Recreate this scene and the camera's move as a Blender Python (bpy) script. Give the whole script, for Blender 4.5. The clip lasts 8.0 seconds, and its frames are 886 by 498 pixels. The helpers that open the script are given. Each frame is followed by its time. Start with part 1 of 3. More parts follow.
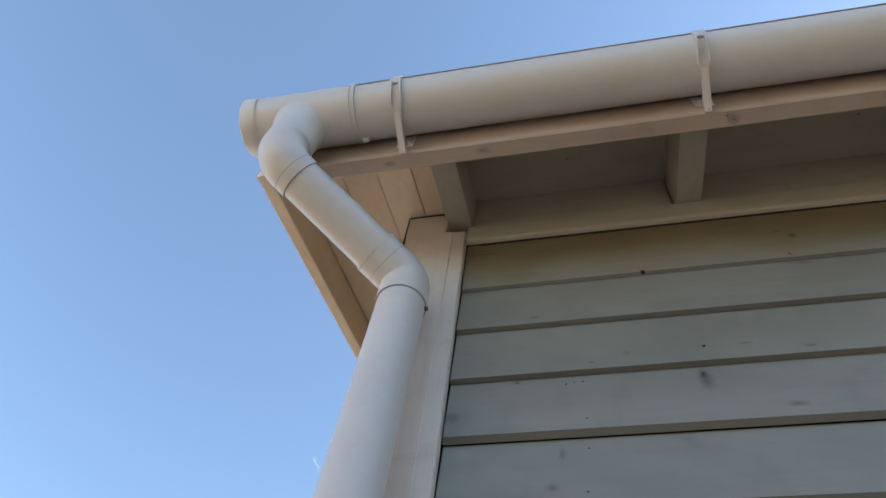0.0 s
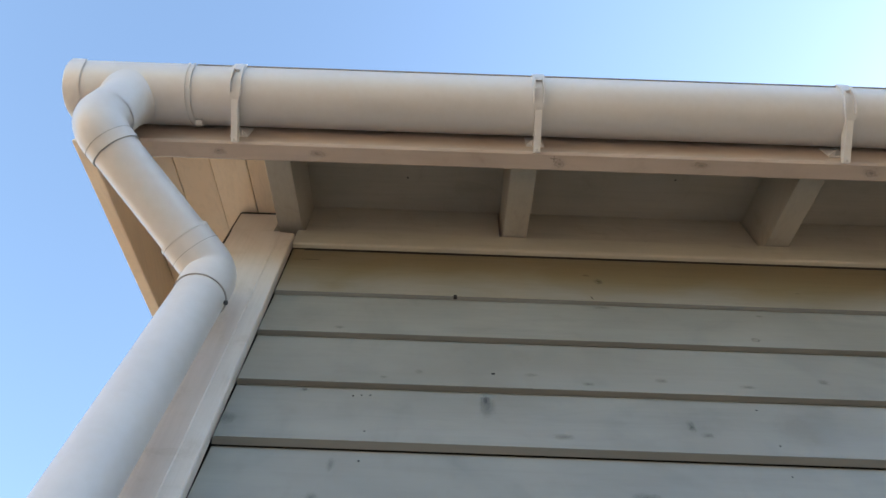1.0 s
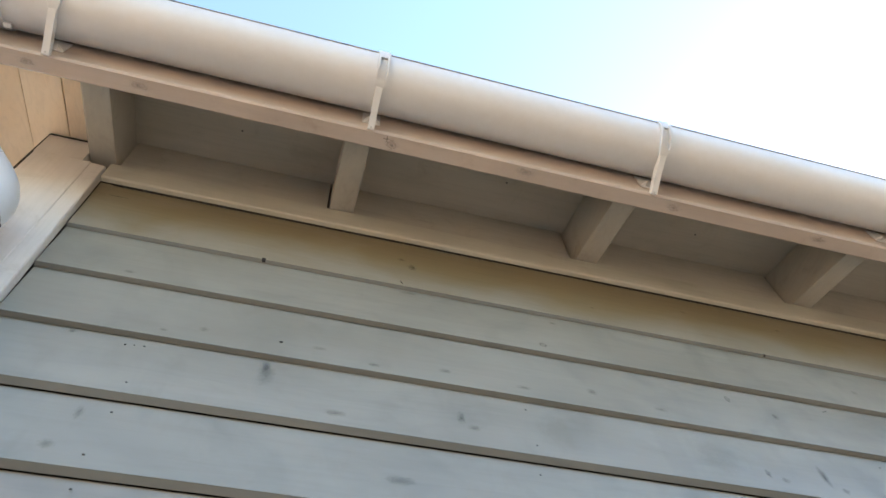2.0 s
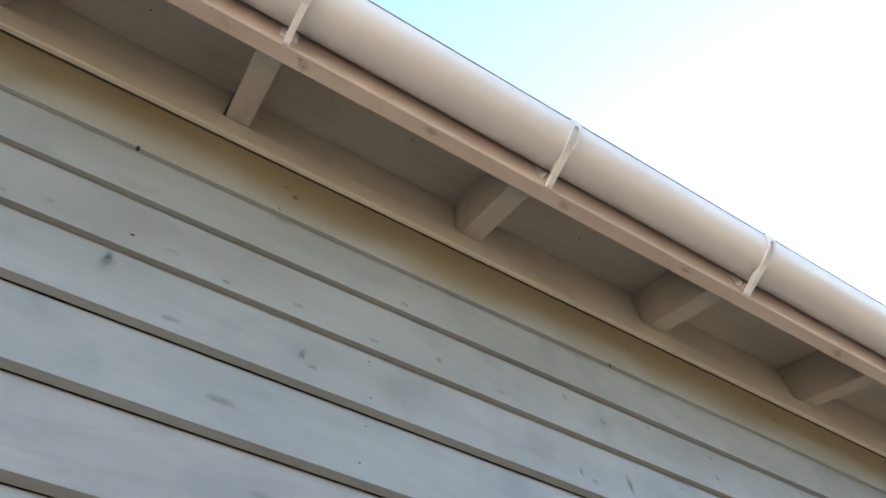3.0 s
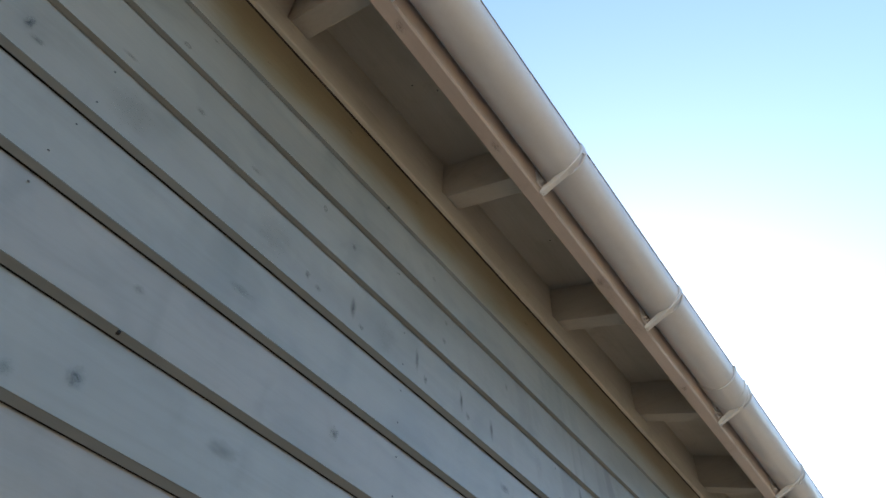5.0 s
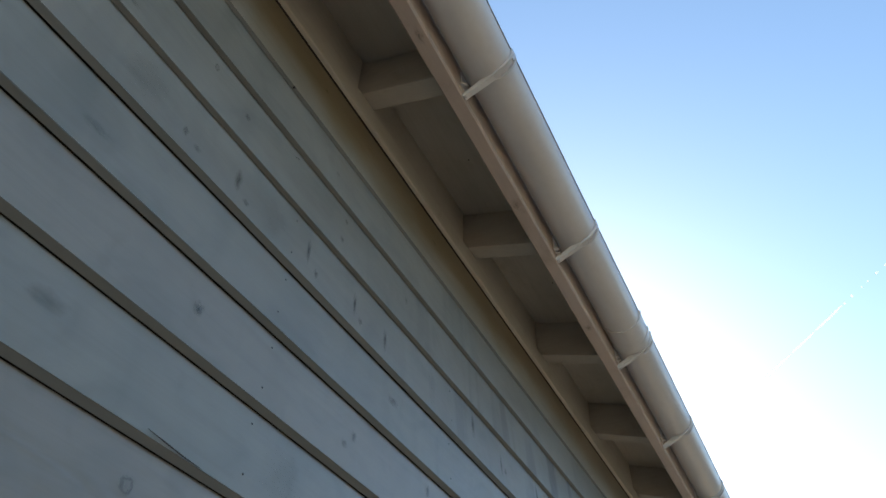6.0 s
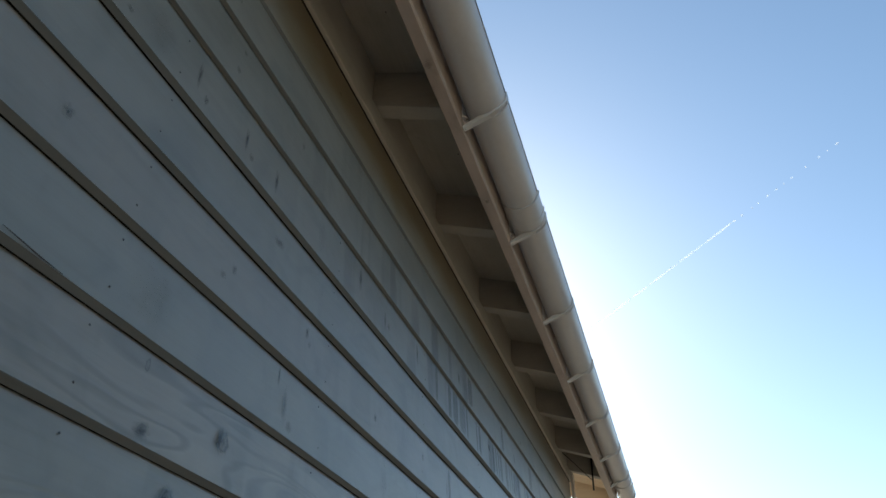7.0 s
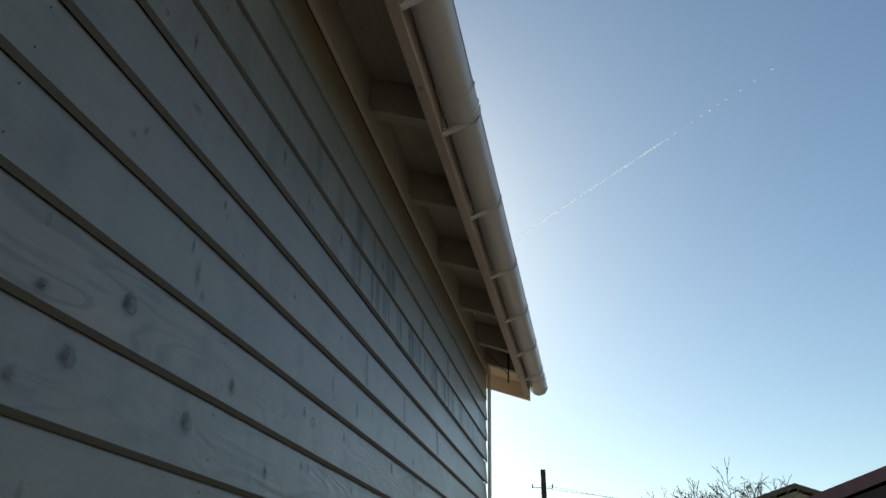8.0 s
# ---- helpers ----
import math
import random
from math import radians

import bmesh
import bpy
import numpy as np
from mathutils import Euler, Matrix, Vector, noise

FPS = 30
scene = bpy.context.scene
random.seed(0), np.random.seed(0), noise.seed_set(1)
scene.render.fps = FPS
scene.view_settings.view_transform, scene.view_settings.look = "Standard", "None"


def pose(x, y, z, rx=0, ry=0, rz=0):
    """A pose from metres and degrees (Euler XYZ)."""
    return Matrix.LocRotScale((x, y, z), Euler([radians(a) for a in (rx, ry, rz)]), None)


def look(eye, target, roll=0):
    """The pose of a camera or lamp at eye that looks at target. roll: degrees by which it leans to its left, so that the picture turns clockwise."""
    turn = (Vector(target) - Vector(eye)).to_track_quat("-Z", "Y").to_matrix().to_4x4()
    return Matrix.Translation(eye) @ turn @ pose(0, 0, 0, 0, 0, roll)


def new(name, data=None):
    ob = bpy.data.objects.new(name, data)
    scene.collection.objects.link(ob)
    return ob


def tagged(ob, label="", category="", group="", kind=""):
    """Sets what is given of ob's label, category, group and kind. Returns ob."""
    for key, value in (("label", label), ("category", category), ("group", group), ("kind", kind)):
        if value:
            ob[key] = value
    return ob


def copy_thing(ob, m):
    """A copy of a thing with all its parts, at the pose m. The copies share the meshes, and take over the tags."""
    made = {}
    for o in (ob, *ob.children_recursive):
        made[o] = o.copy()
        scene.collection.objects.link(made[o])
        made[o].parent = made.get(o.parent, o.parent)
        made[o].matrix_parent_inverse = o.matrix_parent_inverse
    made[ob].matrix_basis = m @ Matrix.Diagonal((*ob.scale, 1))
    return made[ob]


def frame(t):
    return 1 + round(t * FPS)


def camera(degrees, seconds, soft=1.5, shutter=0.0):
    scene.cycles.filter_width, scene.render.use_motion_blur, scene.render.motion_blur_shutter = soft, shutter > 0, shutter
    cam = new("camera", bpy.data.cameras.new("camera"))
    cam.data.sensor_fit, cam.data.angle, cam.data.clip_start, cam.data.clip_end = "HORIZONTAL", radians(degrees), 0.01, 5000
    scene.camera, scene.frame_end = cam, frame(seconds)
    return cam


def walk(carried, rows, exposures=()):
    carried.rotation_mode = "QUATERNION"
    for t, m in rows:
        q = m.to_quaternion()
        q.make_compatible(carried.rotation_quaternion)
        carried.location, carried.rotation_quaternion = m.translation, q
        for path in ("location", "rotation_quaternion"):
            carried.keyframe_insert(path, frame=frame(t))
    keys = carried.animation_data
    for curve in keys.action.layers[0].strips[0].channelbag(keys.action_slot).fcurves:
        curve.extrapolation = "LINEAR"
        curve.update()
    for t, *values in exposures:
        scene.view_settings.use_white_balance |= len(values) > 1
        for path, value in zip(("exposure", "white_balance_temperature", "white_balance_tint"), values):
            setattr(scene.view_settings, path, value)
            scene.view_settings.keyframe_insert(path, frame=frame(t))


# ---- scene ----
# camera and walk
cam = camera(63.84, 8.0, soft=1.5)
PATH = [
    (0, (0.2221, -0.7927, 1.5673), (-0.1254, 0.2006, 3.2681), 10.335),
    (0.5, (0.2699, -0.7804, 1.5683), (0.0620, 0.1979, 3.3003), 7.066),
    (1, (0.3327, -0.7625, 1.5704), (0.3268, 0.2067, 3.3198), 2.314),
    (1.5, (0.3884, -0.7574, 1.5734), (0.6004, 0.1900, 3.3219), -4.554),
    (2, (0.4311, -0.7700, 1.5727), (0.8001, 0.1977, 3.2837), -6.631),
    (2.2, (0.4280, -0.7716, 1.5714), (0.8812, 0.1847, 3.2685), -6.886),
    (3.3, (0.5101, -0.7467, 1.5752), (1.1996, 0.1891, 3.2027), -2.416),
    (3.5, (0.5298, -0.7635, 1.5488), (1.2451, 0.1770, 3.1624), -1.090),
    (4, (0.5873, -0.7756, 1.5332), (1.4491, 0.1455, 3.0853), 0.011),
    (4.5, (0.6483, -0.7596, 1.5180), (1.6339, 0.0944, 3.0344), 0.875),
    (4.7, (0.6765, -0.7434, 1.5150), (1.7028, 0.1010, 3.0096), 1.699),
    (5.8, (0.8371, -0.6586, 1.5224), (2.0506, 0.0521, 2.9446), 2.121),
    (6, (0.8802, -0.6474, 1.5243), (2.1462, 0.0223, 2.9202), 1.288),
    (6.5, (0.9115, -0.6496, 1.5020), (2.3455, -0.0609, 2.7657), 0.224),
    (7, (0.9297, -0.6638, 1.4857), (2.4856, -0.1438, 2.6297), 1.495),
    (7.5, (0.9528, -0.6710, 1.4727), (2.6145, -0.2348, 2.4966), 1.481),
    (8, (0.9616, -0.6766, 1.4588), (2.7031, -0.3049, 2.3694), 1.609),
]
walk(cam, [(t, look(e, g, r)) for t, e, g, r in PATH],
     exposures=[(0.0, 1.28, 6500, 6), (0.5, 1.36, 6600, 6), (1.0, 1.74, 6620, 6), (1.5, 2.18, 6640, 6), (2.2, 2.39, 6680, 6), (3.5, 2.23, 6380, 7), (4.5, 1.76, 6260, 5),
                (5.8, 1.08, 6150, 2), (6.5, 0.70, 6150, 0), (7.0, 0.42, 6200, 0), (7.5, 0.10, 6350, -1), (8.0, -0.28, 6450, -2)])

# world and sun
SUN_AZ, SUN_EL = 22.0, 27.5          # degrees from +x towards +y, and above the horizon
world = bpy.data.worlds.new("sky")
scene.world = world
world.use_nodes = True
wn = world.node_tree
sky = wn.nodes.new("ShaderNodeTexSky")
sky.sky_type = "NISHITA"
sky.sun_disc = False
sky.sun_elevation = radians(SUN_EL)
sky.sun_rotation = radians(90 - SUN_AZ)
sky.altitude = 100
sky.air_density, sky.dust_density, sky.ozone_density = 1.0, 0.52, 1.0
wn.nodes["Background"].inputs["Strength"].default_value = 0.15
wn.links.new(sky.outputs[0], wn.nodes["Background"].inputs["Color"])

sun = new("sun", bpy.data.lights.new("sun", "SUN"))
sun.data.energy, sun.data.angle, sun.data.color = 2.5, radians(0.5), (1.0, 0.87, 0.70)
_sd = Vector((math.cos(radians(SUN_AZ)) * math.cos(radians(SUN_EL)), math.sin(radians(SUN_AZ)) * math.cos(radians(SUN_EL)), math.sin(radians(SUN_EL))))
sun.matrix_world = look(_sd * 60, (0, 0, 0))


# ---- materials ----
def nodes_of(name, rough=0.5, spec=0.5):
    m = bpy.data.materials.new(name)
    m.use_nodes = True
    nt = m.node_tree
    b = nt.nodes["Principled BSDF"]
    b.inputs["Roughness"].default_value = rough
    b.inputs["Specular IOR Level"].default_value = spec
    return m, nt, b


def coords(nt, scale=(1, 1, 1), shuffle=0.0):
    tc = nt.nodes.new("ShaderNodeTexCoord")
    mp = nt.nodes.new("ShaderNodeMapping")
    mp.inputs["Scale"].default_value = scale
    nt.links.new(tc.outputs["Object"], mp.inputs["Vector"])
    if shuffle:
        oi = nt.nodes.new("ShaderNodeObjectInfo")
        mul = nt.nodes.new("ShaderNodeMath")
        mul.operation = "MULTIPLY"
        mul.inputs[1].default_value = shuffle
        nt.links.new(oi.outputs["Random"], mul.inputs[0])
        cx = nt.nodes.new("ShaderNodeCombineXYZ")
        nt.links.new(mul.outputs[0], cx.inputs[0])
        nt.links.new(mul.outputs[0], cx.inputs[1])
        nt.links.new(cx.outputs[0], mp.inputs["Location"])
    return mp.outputs[0]


def noise_of(nt, vec, scale, detail=4, rough=0.55, distort=0.0):
    n = nt.nodes.new("ShaderNodeTexNoise")
    n.inputs["Scale"].default_value = scale
    n.inputs["Detail"].default_value = detail
    n.inputs["Roughness"].default_value = rough
    n.inputs["Distortion"].default_value = distort
    nt.links.new(vec, n.inputs["Vector"])
    return n.outputs["Fac"]


def ramp(nt, fac, stops):
    r = nt.nodes.new("ShaderNodeValToRGB")
    e = r.color_ramp.elements
    e[0].position, e[0].color = stops[0][0], (*stops[0][1], 1)
    e[1].position, e[1].color = stops[-1][0], (*stops[-1][1], 1)
    for pos, col in stops[1:-1]:
        q = e.new(pos)
        q.color = (*col, 1)
    nt.links.new(fac, r.inputs[0])
    return r.outputs[0]


def mix(nt, fac, a, b, mode="MIX"):
    m = nt.nodes.new("ShaderNodeMix")
    m.data_type, m.blend_type = "RGBA", mode
    for sock, val in ((m.inputs[0], fac), (m.inputs[6], a), (m.inputs[7], b)):
        if isinstance(val, (int, float)):
            sock.default_value = val
        elif isinstance(val, tuple):
            sock.default_value = (*val, 1)
        else:
            nt.links.new(val, sock)
    return m.outputs[2]


def bump(nt, b, height, strength, dist=0.002):
    k = nt.nodes.new("ShaderNodeBump")
    k.inputs["Strength"].default_value = strength
    k.inputs["Distance"].default_value = dist
    nt.links.new(height, k.inputs["Height"])
    nt.links.new(k.outputs[0], b.inputs["Normal"])


def painted_wood(name, low, high, along="x", rough=0.5, tints=0.0, streak=0.5, dirt=0.0, spec=0.5, stain=None, ripple=0.86, rings=0.15):
    """Thin paint on sawn pine: long grain, cloudy patches, light wear."""
    m, nt, b = nodes_of(name, rough, spec)
    sc = {"x": (1.5, 30, 30), "y": (30, 1.5, 30), "z": (30, 30, 1.5)}[along]
    sc2 = {"x": (2.2, 6, 6), "y": (6, 2.2, 6), "z": (6, 6, 2.2)}[along]
    g = noise_of(nt, coords(nt, sc, 7.0), 2.2, 6, 0.6, 1.2)
    cl = noise_of(nt, coords(nt, sc2, 5.0), 1.4, 3, 0.5, 0.4)
    fine = noise_of(nt, coords(nt, (1, 1, 1)), 160, 3, 0.6)
    base = ramp(nt, cl, [(0.3, low), (0.68, high)])
    gr = ramp(nt, g, [(0.30, (0.88, 0.88, 0.875)), (0.55, (1, 1, 1)), (0.8, (0.96, 0.96, 0.965))])
    col = mix(nt, streak, base, gr, "MULTIPLY")
    if tints:
        pat = noise_of(nt, coords(nt, (3.2, 1.0, 4.5), 11.0), 2.0, 3, 0.45, 1.0)
        col = mix(nt, 1.0, col, ramp(nt, pat, [(0.30, (0.83, 0.85, 0.86)), (0.44, (0.95, 0.955, 0.96)), (0.58, (1, 1, 1)), (0.72, (1.0, 0.99, 0.985))]), "MULTIPLY")
        # year rings cut flat: long tongues of thin darker lines
        ringv = noise_of(nt, coords(nt, (2.1, 0.3, 9.0), 23.0), 1.0, 2, 0.35, 0.6)
        turn = nt.nodes.new("ShaderNodeMath")
        turn.operation = "MULTIPLY"
        turn.inputs[1].default_value = 62.0
        nt.links.new(ringv, turn.inputs[0])
        wave = nt.nodes.new("ShaderNodeMath")
        wave.operation = "SINE"
        nt.links.new(turn.outputs[0], wave.inputs[0])
        lines = ramp(nt, wave.outputs[0], [(0.05, (1.12, 1.11, 1.10)), (0.6, (0.94, 0.945, 0.945)), (0.98, (0.80, 0.81, 0.81))])
        where = noise_of(nt, coords(nt, (1.1, 0.2, 3.0), 17.0), 1.3, 2, 0.5)
        col = mix(nt, ramp(nt, where, [(0.42, (0.1 * rings,) * 3), (0.62, (rings,) * 3)]), col, mix(nt, 1.0, col, lines, "MULTIPLY"))
        # resin flecks and thin spots in the glaze
        fl = noise_of(nt, coords(nt, (14.0, 1.0, 9.0), 13.0), 1.0, 3, 0.55, 0.4)
        col = mix(nt, 1.0, col, ramp(nt, fl, [(0.20, (0.84, 0.85, 0.85)), (0.34, (0.95, 0.955, 0.955)), (0.42, (1, 1, 1))]), "MULTIPLY")
        # planer ripples: their crosswise shade and sheen painted as darker bands
        ban = noise_of(nt, coords(nt, (8.0, 0.2, 0.7), 19.0), 1.0, 2, 0.5, 0.5)
        here = noise_of(nt, coords(nt, (0.8, 0.2, 2.0), 29.0), 1.3, 1, 0.5)
        along_x = nt.nodes.new("ShaderNodeSeparateXYZ")
        nt.links.new(coords(nt), along_x.inputs[0])
        far_gain = nt.nodes.new("ShaderNodeMapRange")
        far_gain.inputs[1].default_value, far_gain.inputs[2].default_value = 1.9, 3.0
        far_gain.inputs[3].default_value, far_gain.inputs[4].default_value = (0.12, 1.0) if ripple < 0.7 else (1.0, 1.0)
        nt.links.new(along_x.outputs[0], far_gain.inputs[0])
        col = mix(nt, mix(nt, 1.0, ramp(nt, here, [(0.46, (0, 0, 0)), (0.58, (1, 1, 1))] if ripple > 0.7 else [(0.36, (0, 0, 0)), (0.46, (1, 1, 1))]), far_gain.outputs[0], "MULTIPLY"), col, mix(nt, 1.0, col, ramp(nt, ban, [(0.37, (ripple, ripple * 1.02, ripple * 1.02)), (0.45, (0.98, 0.98, 0.98)), (0.6, (1, 1, 1))]), "MULTIPLY"))
        oi = nt.nodes.new("ShaderNodeObjectInfo")
        t = ramp(nt, oi.outputs["Random"], [(0.0, (1.0, 0.965, 0.95)), (0.5, (0.97, 0.98, 0.985)), (1.0, (0.95, 0.98, 0.99))])
        col = mix(nt, tints, col, t, "MULTIPLY")
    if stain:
        # tannin in long uneven patches along the top board, eaves shade painted in upwards
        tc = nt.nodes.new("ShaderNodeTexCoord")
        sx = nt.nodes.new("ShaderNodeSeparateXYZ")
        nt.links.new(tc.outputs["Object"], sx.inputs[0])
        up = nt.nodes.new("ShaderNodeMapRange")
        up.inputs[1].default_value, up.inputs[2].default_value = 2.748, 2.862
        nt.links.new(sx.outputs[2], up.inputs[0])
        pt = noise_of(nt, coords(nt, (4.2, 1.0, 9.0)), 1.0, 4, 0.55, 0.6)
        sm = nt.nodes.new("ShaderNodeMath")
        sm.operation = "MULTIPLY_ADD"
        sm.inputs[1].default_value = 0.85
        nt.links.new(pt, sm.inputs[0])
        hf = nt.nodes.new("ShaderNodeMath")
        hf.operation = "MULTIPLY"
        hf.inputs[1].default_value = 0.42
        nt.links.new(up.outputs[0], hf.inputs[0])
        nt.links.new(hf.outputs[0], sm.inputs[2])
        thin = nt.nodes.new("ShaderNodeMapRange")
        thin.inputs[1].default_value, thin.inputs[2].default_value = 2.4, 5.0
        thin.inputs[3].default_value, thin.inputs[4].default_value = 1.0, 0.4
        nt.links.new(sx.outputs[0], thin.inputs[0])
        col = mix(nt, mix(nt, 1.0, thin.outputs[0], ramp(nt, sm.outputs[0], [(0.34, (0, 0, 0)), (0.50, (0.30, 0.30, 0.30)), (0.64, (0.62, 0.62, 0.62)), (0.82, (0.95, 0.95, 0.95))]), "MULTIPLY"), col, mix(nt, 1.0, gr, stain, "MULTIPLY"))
    if dirt:
        dn = noise_of(nt, coords(nt, (1, 1, 1), 3.0), 11.0, 6, 0.72, 0.6)
        col = mix(nt, dirt, col, ramp(nt, dn, [(0.32, (0.62, 0.56, 0.48)), (0.43, (0.93, 0.91, 0.88)), (0.56, (1, 1, 1))]), "MULTIPLY")
    nt.links.new(col, b.inputs["Base Color"])
    rr = nt.nodes.new("ShaderNodeMapRange")
    rr.inputs[3].default_value, rr.inputs[4].default_value = rough - 0.08, rough + 0.12
    nt.links.new(cl, rr.inputs[0])
    nt.links.new(rr.outputs[0], b.inputs["Roughness"])
    add = nt.nodes.new("ShaderNodeMath")
    add.operation = "MULTIPLY_ADD"
    add.inputs[1].default_value = 0.35
    nt.links.new(fine, add.inputs[0])
    nt.links.new(g, add.inputs[2])
    bump(nt, b, add.outputs[0], 0.25, 0.0012)
    if tints:
        # raised grain and planer waves that catch the light at a low angle
        swell = noise_of(nt, coords(nt, (5.5, 0.3, 7.0), 31.0), 1.0, 3, 0.5, 0.8)
        wavy = nt.nodes.new("ShaderNodeMath")
        wavy.operation = "MULTIPLY_ADD"
        wavy.inputs[1].default_value = 0.06 * rings
        nt.links.new(wave.outputs[0], wavy.inputs[0])
        nt.links.new(swell, wavy.inputs[2])
        fine_bump = b.inputs["Normal"].links[0].from_node
        big = nt.nodes.new("ShaderNodeBump")
        big.inputs["Strength"].default_value, big.inputs["Distance"].default_value = 0.6, 0.006
        nt.links.new(wavy.outputs[0], big.inputs["Height"])
        nt.links.new(big.outputs[0], fine_bump.inputs["Normal"])
    return m


def plain_mat(name, col, rough=0.5, metal=0.0, vary=0.12, scale=8.0, bumps=0.0):
    m, nt, b = nodes_of(name, rough)
    b.inputs["Metallic"].default_value = metal
    n = noise_of(nt, coords(nt), scale, 5, 0.6)
    lo = tuple(c * (1 - vary) for c in col)
    hi = tuple(min(1, c * (1 + vary)) for c in col)
    nt.links.new(ramp(nt, n, [(0.3, lo), (0.7, hi)]), b.inputs["Base Color"])
    if bumps:
        bump(nt, b, n, bumps, 0.01)
    return m


GLAZE = ((0.232, 0.223, 0.189), (0.275, 0.266, 0.228))
M_BOARD = painted_wood("grey_white_glaze", *GLAZE, rough=0.35, tints=1.0, streak=0.5, spec=0.85)
M_FLAME = painted_wood("grey_white_glaze_on_flat_sawn_grain", *GLAZE, rough=0.34, tints=1.0, streak=0.7, spec=0.8, rings=1.0)
M_RIPPLE = painted_wood("grey_white_glaze_ripple_sheen", *GLAZE, rough=0.34, tints=1.0, streak=0.5, spec=0.85, ripple=0.40)
# board glaze toned darker for the lips: their shade painted as colour
M_LIP_SHADE = painted_wood("shaded_lip_glaze", (0.108, 0.108, 0.096), (0.134, 0.134, 0.121), rough=0.6, streak=0.6)
M_STAIN_SHADE = painted_wood("tannin_and_shade_glaze", (0.236, 0.223, 0.189), (0.278, 0.264, 0.229), rough=0.36, streak=0.6, spec=0.85, stain=(0.186, 0.150, 0.084))
# fascia, frieze and eaves timbers are darker than the corner boards
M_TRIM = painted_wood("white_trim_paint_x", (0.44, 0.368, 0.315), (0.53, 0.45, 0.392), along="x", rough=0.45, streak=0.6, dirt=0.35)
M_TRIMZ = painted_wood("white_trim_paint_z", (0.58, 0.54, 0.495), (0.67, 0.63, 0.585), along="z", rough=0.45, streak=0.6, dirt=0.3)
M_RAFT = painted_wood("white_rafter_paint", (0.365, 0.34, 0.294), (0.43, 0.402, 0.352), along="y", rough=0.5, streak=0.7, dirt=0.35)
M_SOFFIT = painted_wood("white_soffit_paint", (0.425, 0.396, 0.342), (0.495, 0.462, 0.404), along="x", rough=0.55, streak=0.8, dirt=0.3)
M_BLOCK = painted_wood("darker_white_blocking_paint", (0.43, 0.403, 0.35), (0.495, 0.466, 0.41), along="x", rough=0.55, streak=0.8, dirt=0.3)
M_FRIEZE = painted_wood("cream_frieze_paint", (0.43, 0.412, 0.345), (0.50, 0.482, 0.412), along="x", rough=0.5, streak=0.7, dirt=0.3)
# cream verge paint with warm bounce light put into its orange tone
M_VERGE = painted_wood("warm_lit_cream_verge", (0.84, 0.655, 0.465), (0.90, 0.745, 0.57), along="y", rough=0.5, streak=0.7)
M_HOLE = plain_mat("dark_hole", (0.012, 0.011, 0.010), 0.9)
M_NAIL = plain_mat("nail_steel", (0.10, 0.10, 0.10), 0.5, 0.6)
M_METAL = plain_mat("zinc_screw", (0.45, 0.45, 0.44), 0.35, 0.9)
# grey stands in for the backlit, shaded side of the white front rim
M_RIM_SHADE = plain_mat("shaded_rim_edge", (0.26, 0.26, 0.27), 0.5)
M_SEAL = plain_mat("grey_joint_line", (0.39, 0.38, 0.37), 0.6)
M_ROOF = plain_mat("roof_covering", (0.10, 0.095, 0.09), 0.8, scale=30, bumps=0.3)
# near-black put in and behind joints to paint their shade
M_GAP_DARK = plain_mat("gap_shade_dark", (0.03, 0.027, 0.024), 0.95)
M_CABLE = plain_mat("black_cable", (0.015, 0.015, 0.015), 0.5)


def pvc_mat():
    m, nt, b = nodes_of("white_pvc", 0.34)
    n = noise_of(nt, coords(nt, (0.6, 3, 3)), 3.0, 4, 0.6)
    d = noise_of(nt, coords(nt), 55, 4, 0.7)
    col = mix(nt, 0.35, ramp(nt, n, [(0.3, (0.590, 0.582, 0.580)), (0.7, (0.650, 0.642, 0.640))]), ramp(nt, d, [(0.35, (0.93, 0.91, 0.88)), (0.6, (1, 1, 1))]), "MULTIPLY")
    nt.links.new(col, b.inputs["Base Color"])
    rr = nt.nodes.new("ShaderNodeMapRange")
    rr.inputs[3].default_value, rr.inputs[4].default_value = 0.27, 0.34
    nt.links.new(n, rr.inputs[0])
    nt.links.new(rr.outputs[0], b.inputs["Roughness"])
    bump(nt, b, d, 0.012, 0.001)
    return m


M_PVC = pvc_mat()


def ground_mat():
    m, nt, b = nodes_of("pale_gravel_yard", 0.95)
    a = noise_of(nt, coords(nt), 0.35, 5, 0.6)
    c = noise_of(nt, coords(nt), 18, 6, 0.7)
    col = mix(nt, 0.5, ramp(nt, a, [(0.35, (0.450, 0.346, 0.240)), (0.5, (0.505, 0.392, 0.278)), (0.7, (0.400, 0.318, 0.226))]),
              ramp(nt, c, [(0.3, (0.6, 0.6, 0.6)), (0.7, (1.0, 1.0, 1.0))]), "MULTIPLY")
    nt.links.new(col, b.inputs["Base Color"])
    bump(nt, b, c, 0.6, 0.03)
    return m


M_GROUND = ground_mat()


# ---- mesh helpers ----
def part(name, bm, material, parent=None, label="", smooth=False):
    """Links a bmesh as one mesh object under a thing or a part."""
    me = bpy.data.meshes.new(name)
    bmesh.ops.recalc_face_normals(bm, faces=bm.faces)
    bm.to_mesh(me)
    bm.free()
    me.materials.append(material)
    if smooth:
        me.polygons.foreach_set("use_smooth", [True] * len(me.polygons))
        me.set_sharp_from_angle(angle=radians(38))
    ob = new(name, me)
    ob.parent = parent
    if label:
        tagged(ob, label)
    return ob


def thing(name, label, category, group="", kind="", at=(0, 0, 0)):
    ob = new(name)
    ob.location = at
    return tagged(ob, label, category, group, kind)


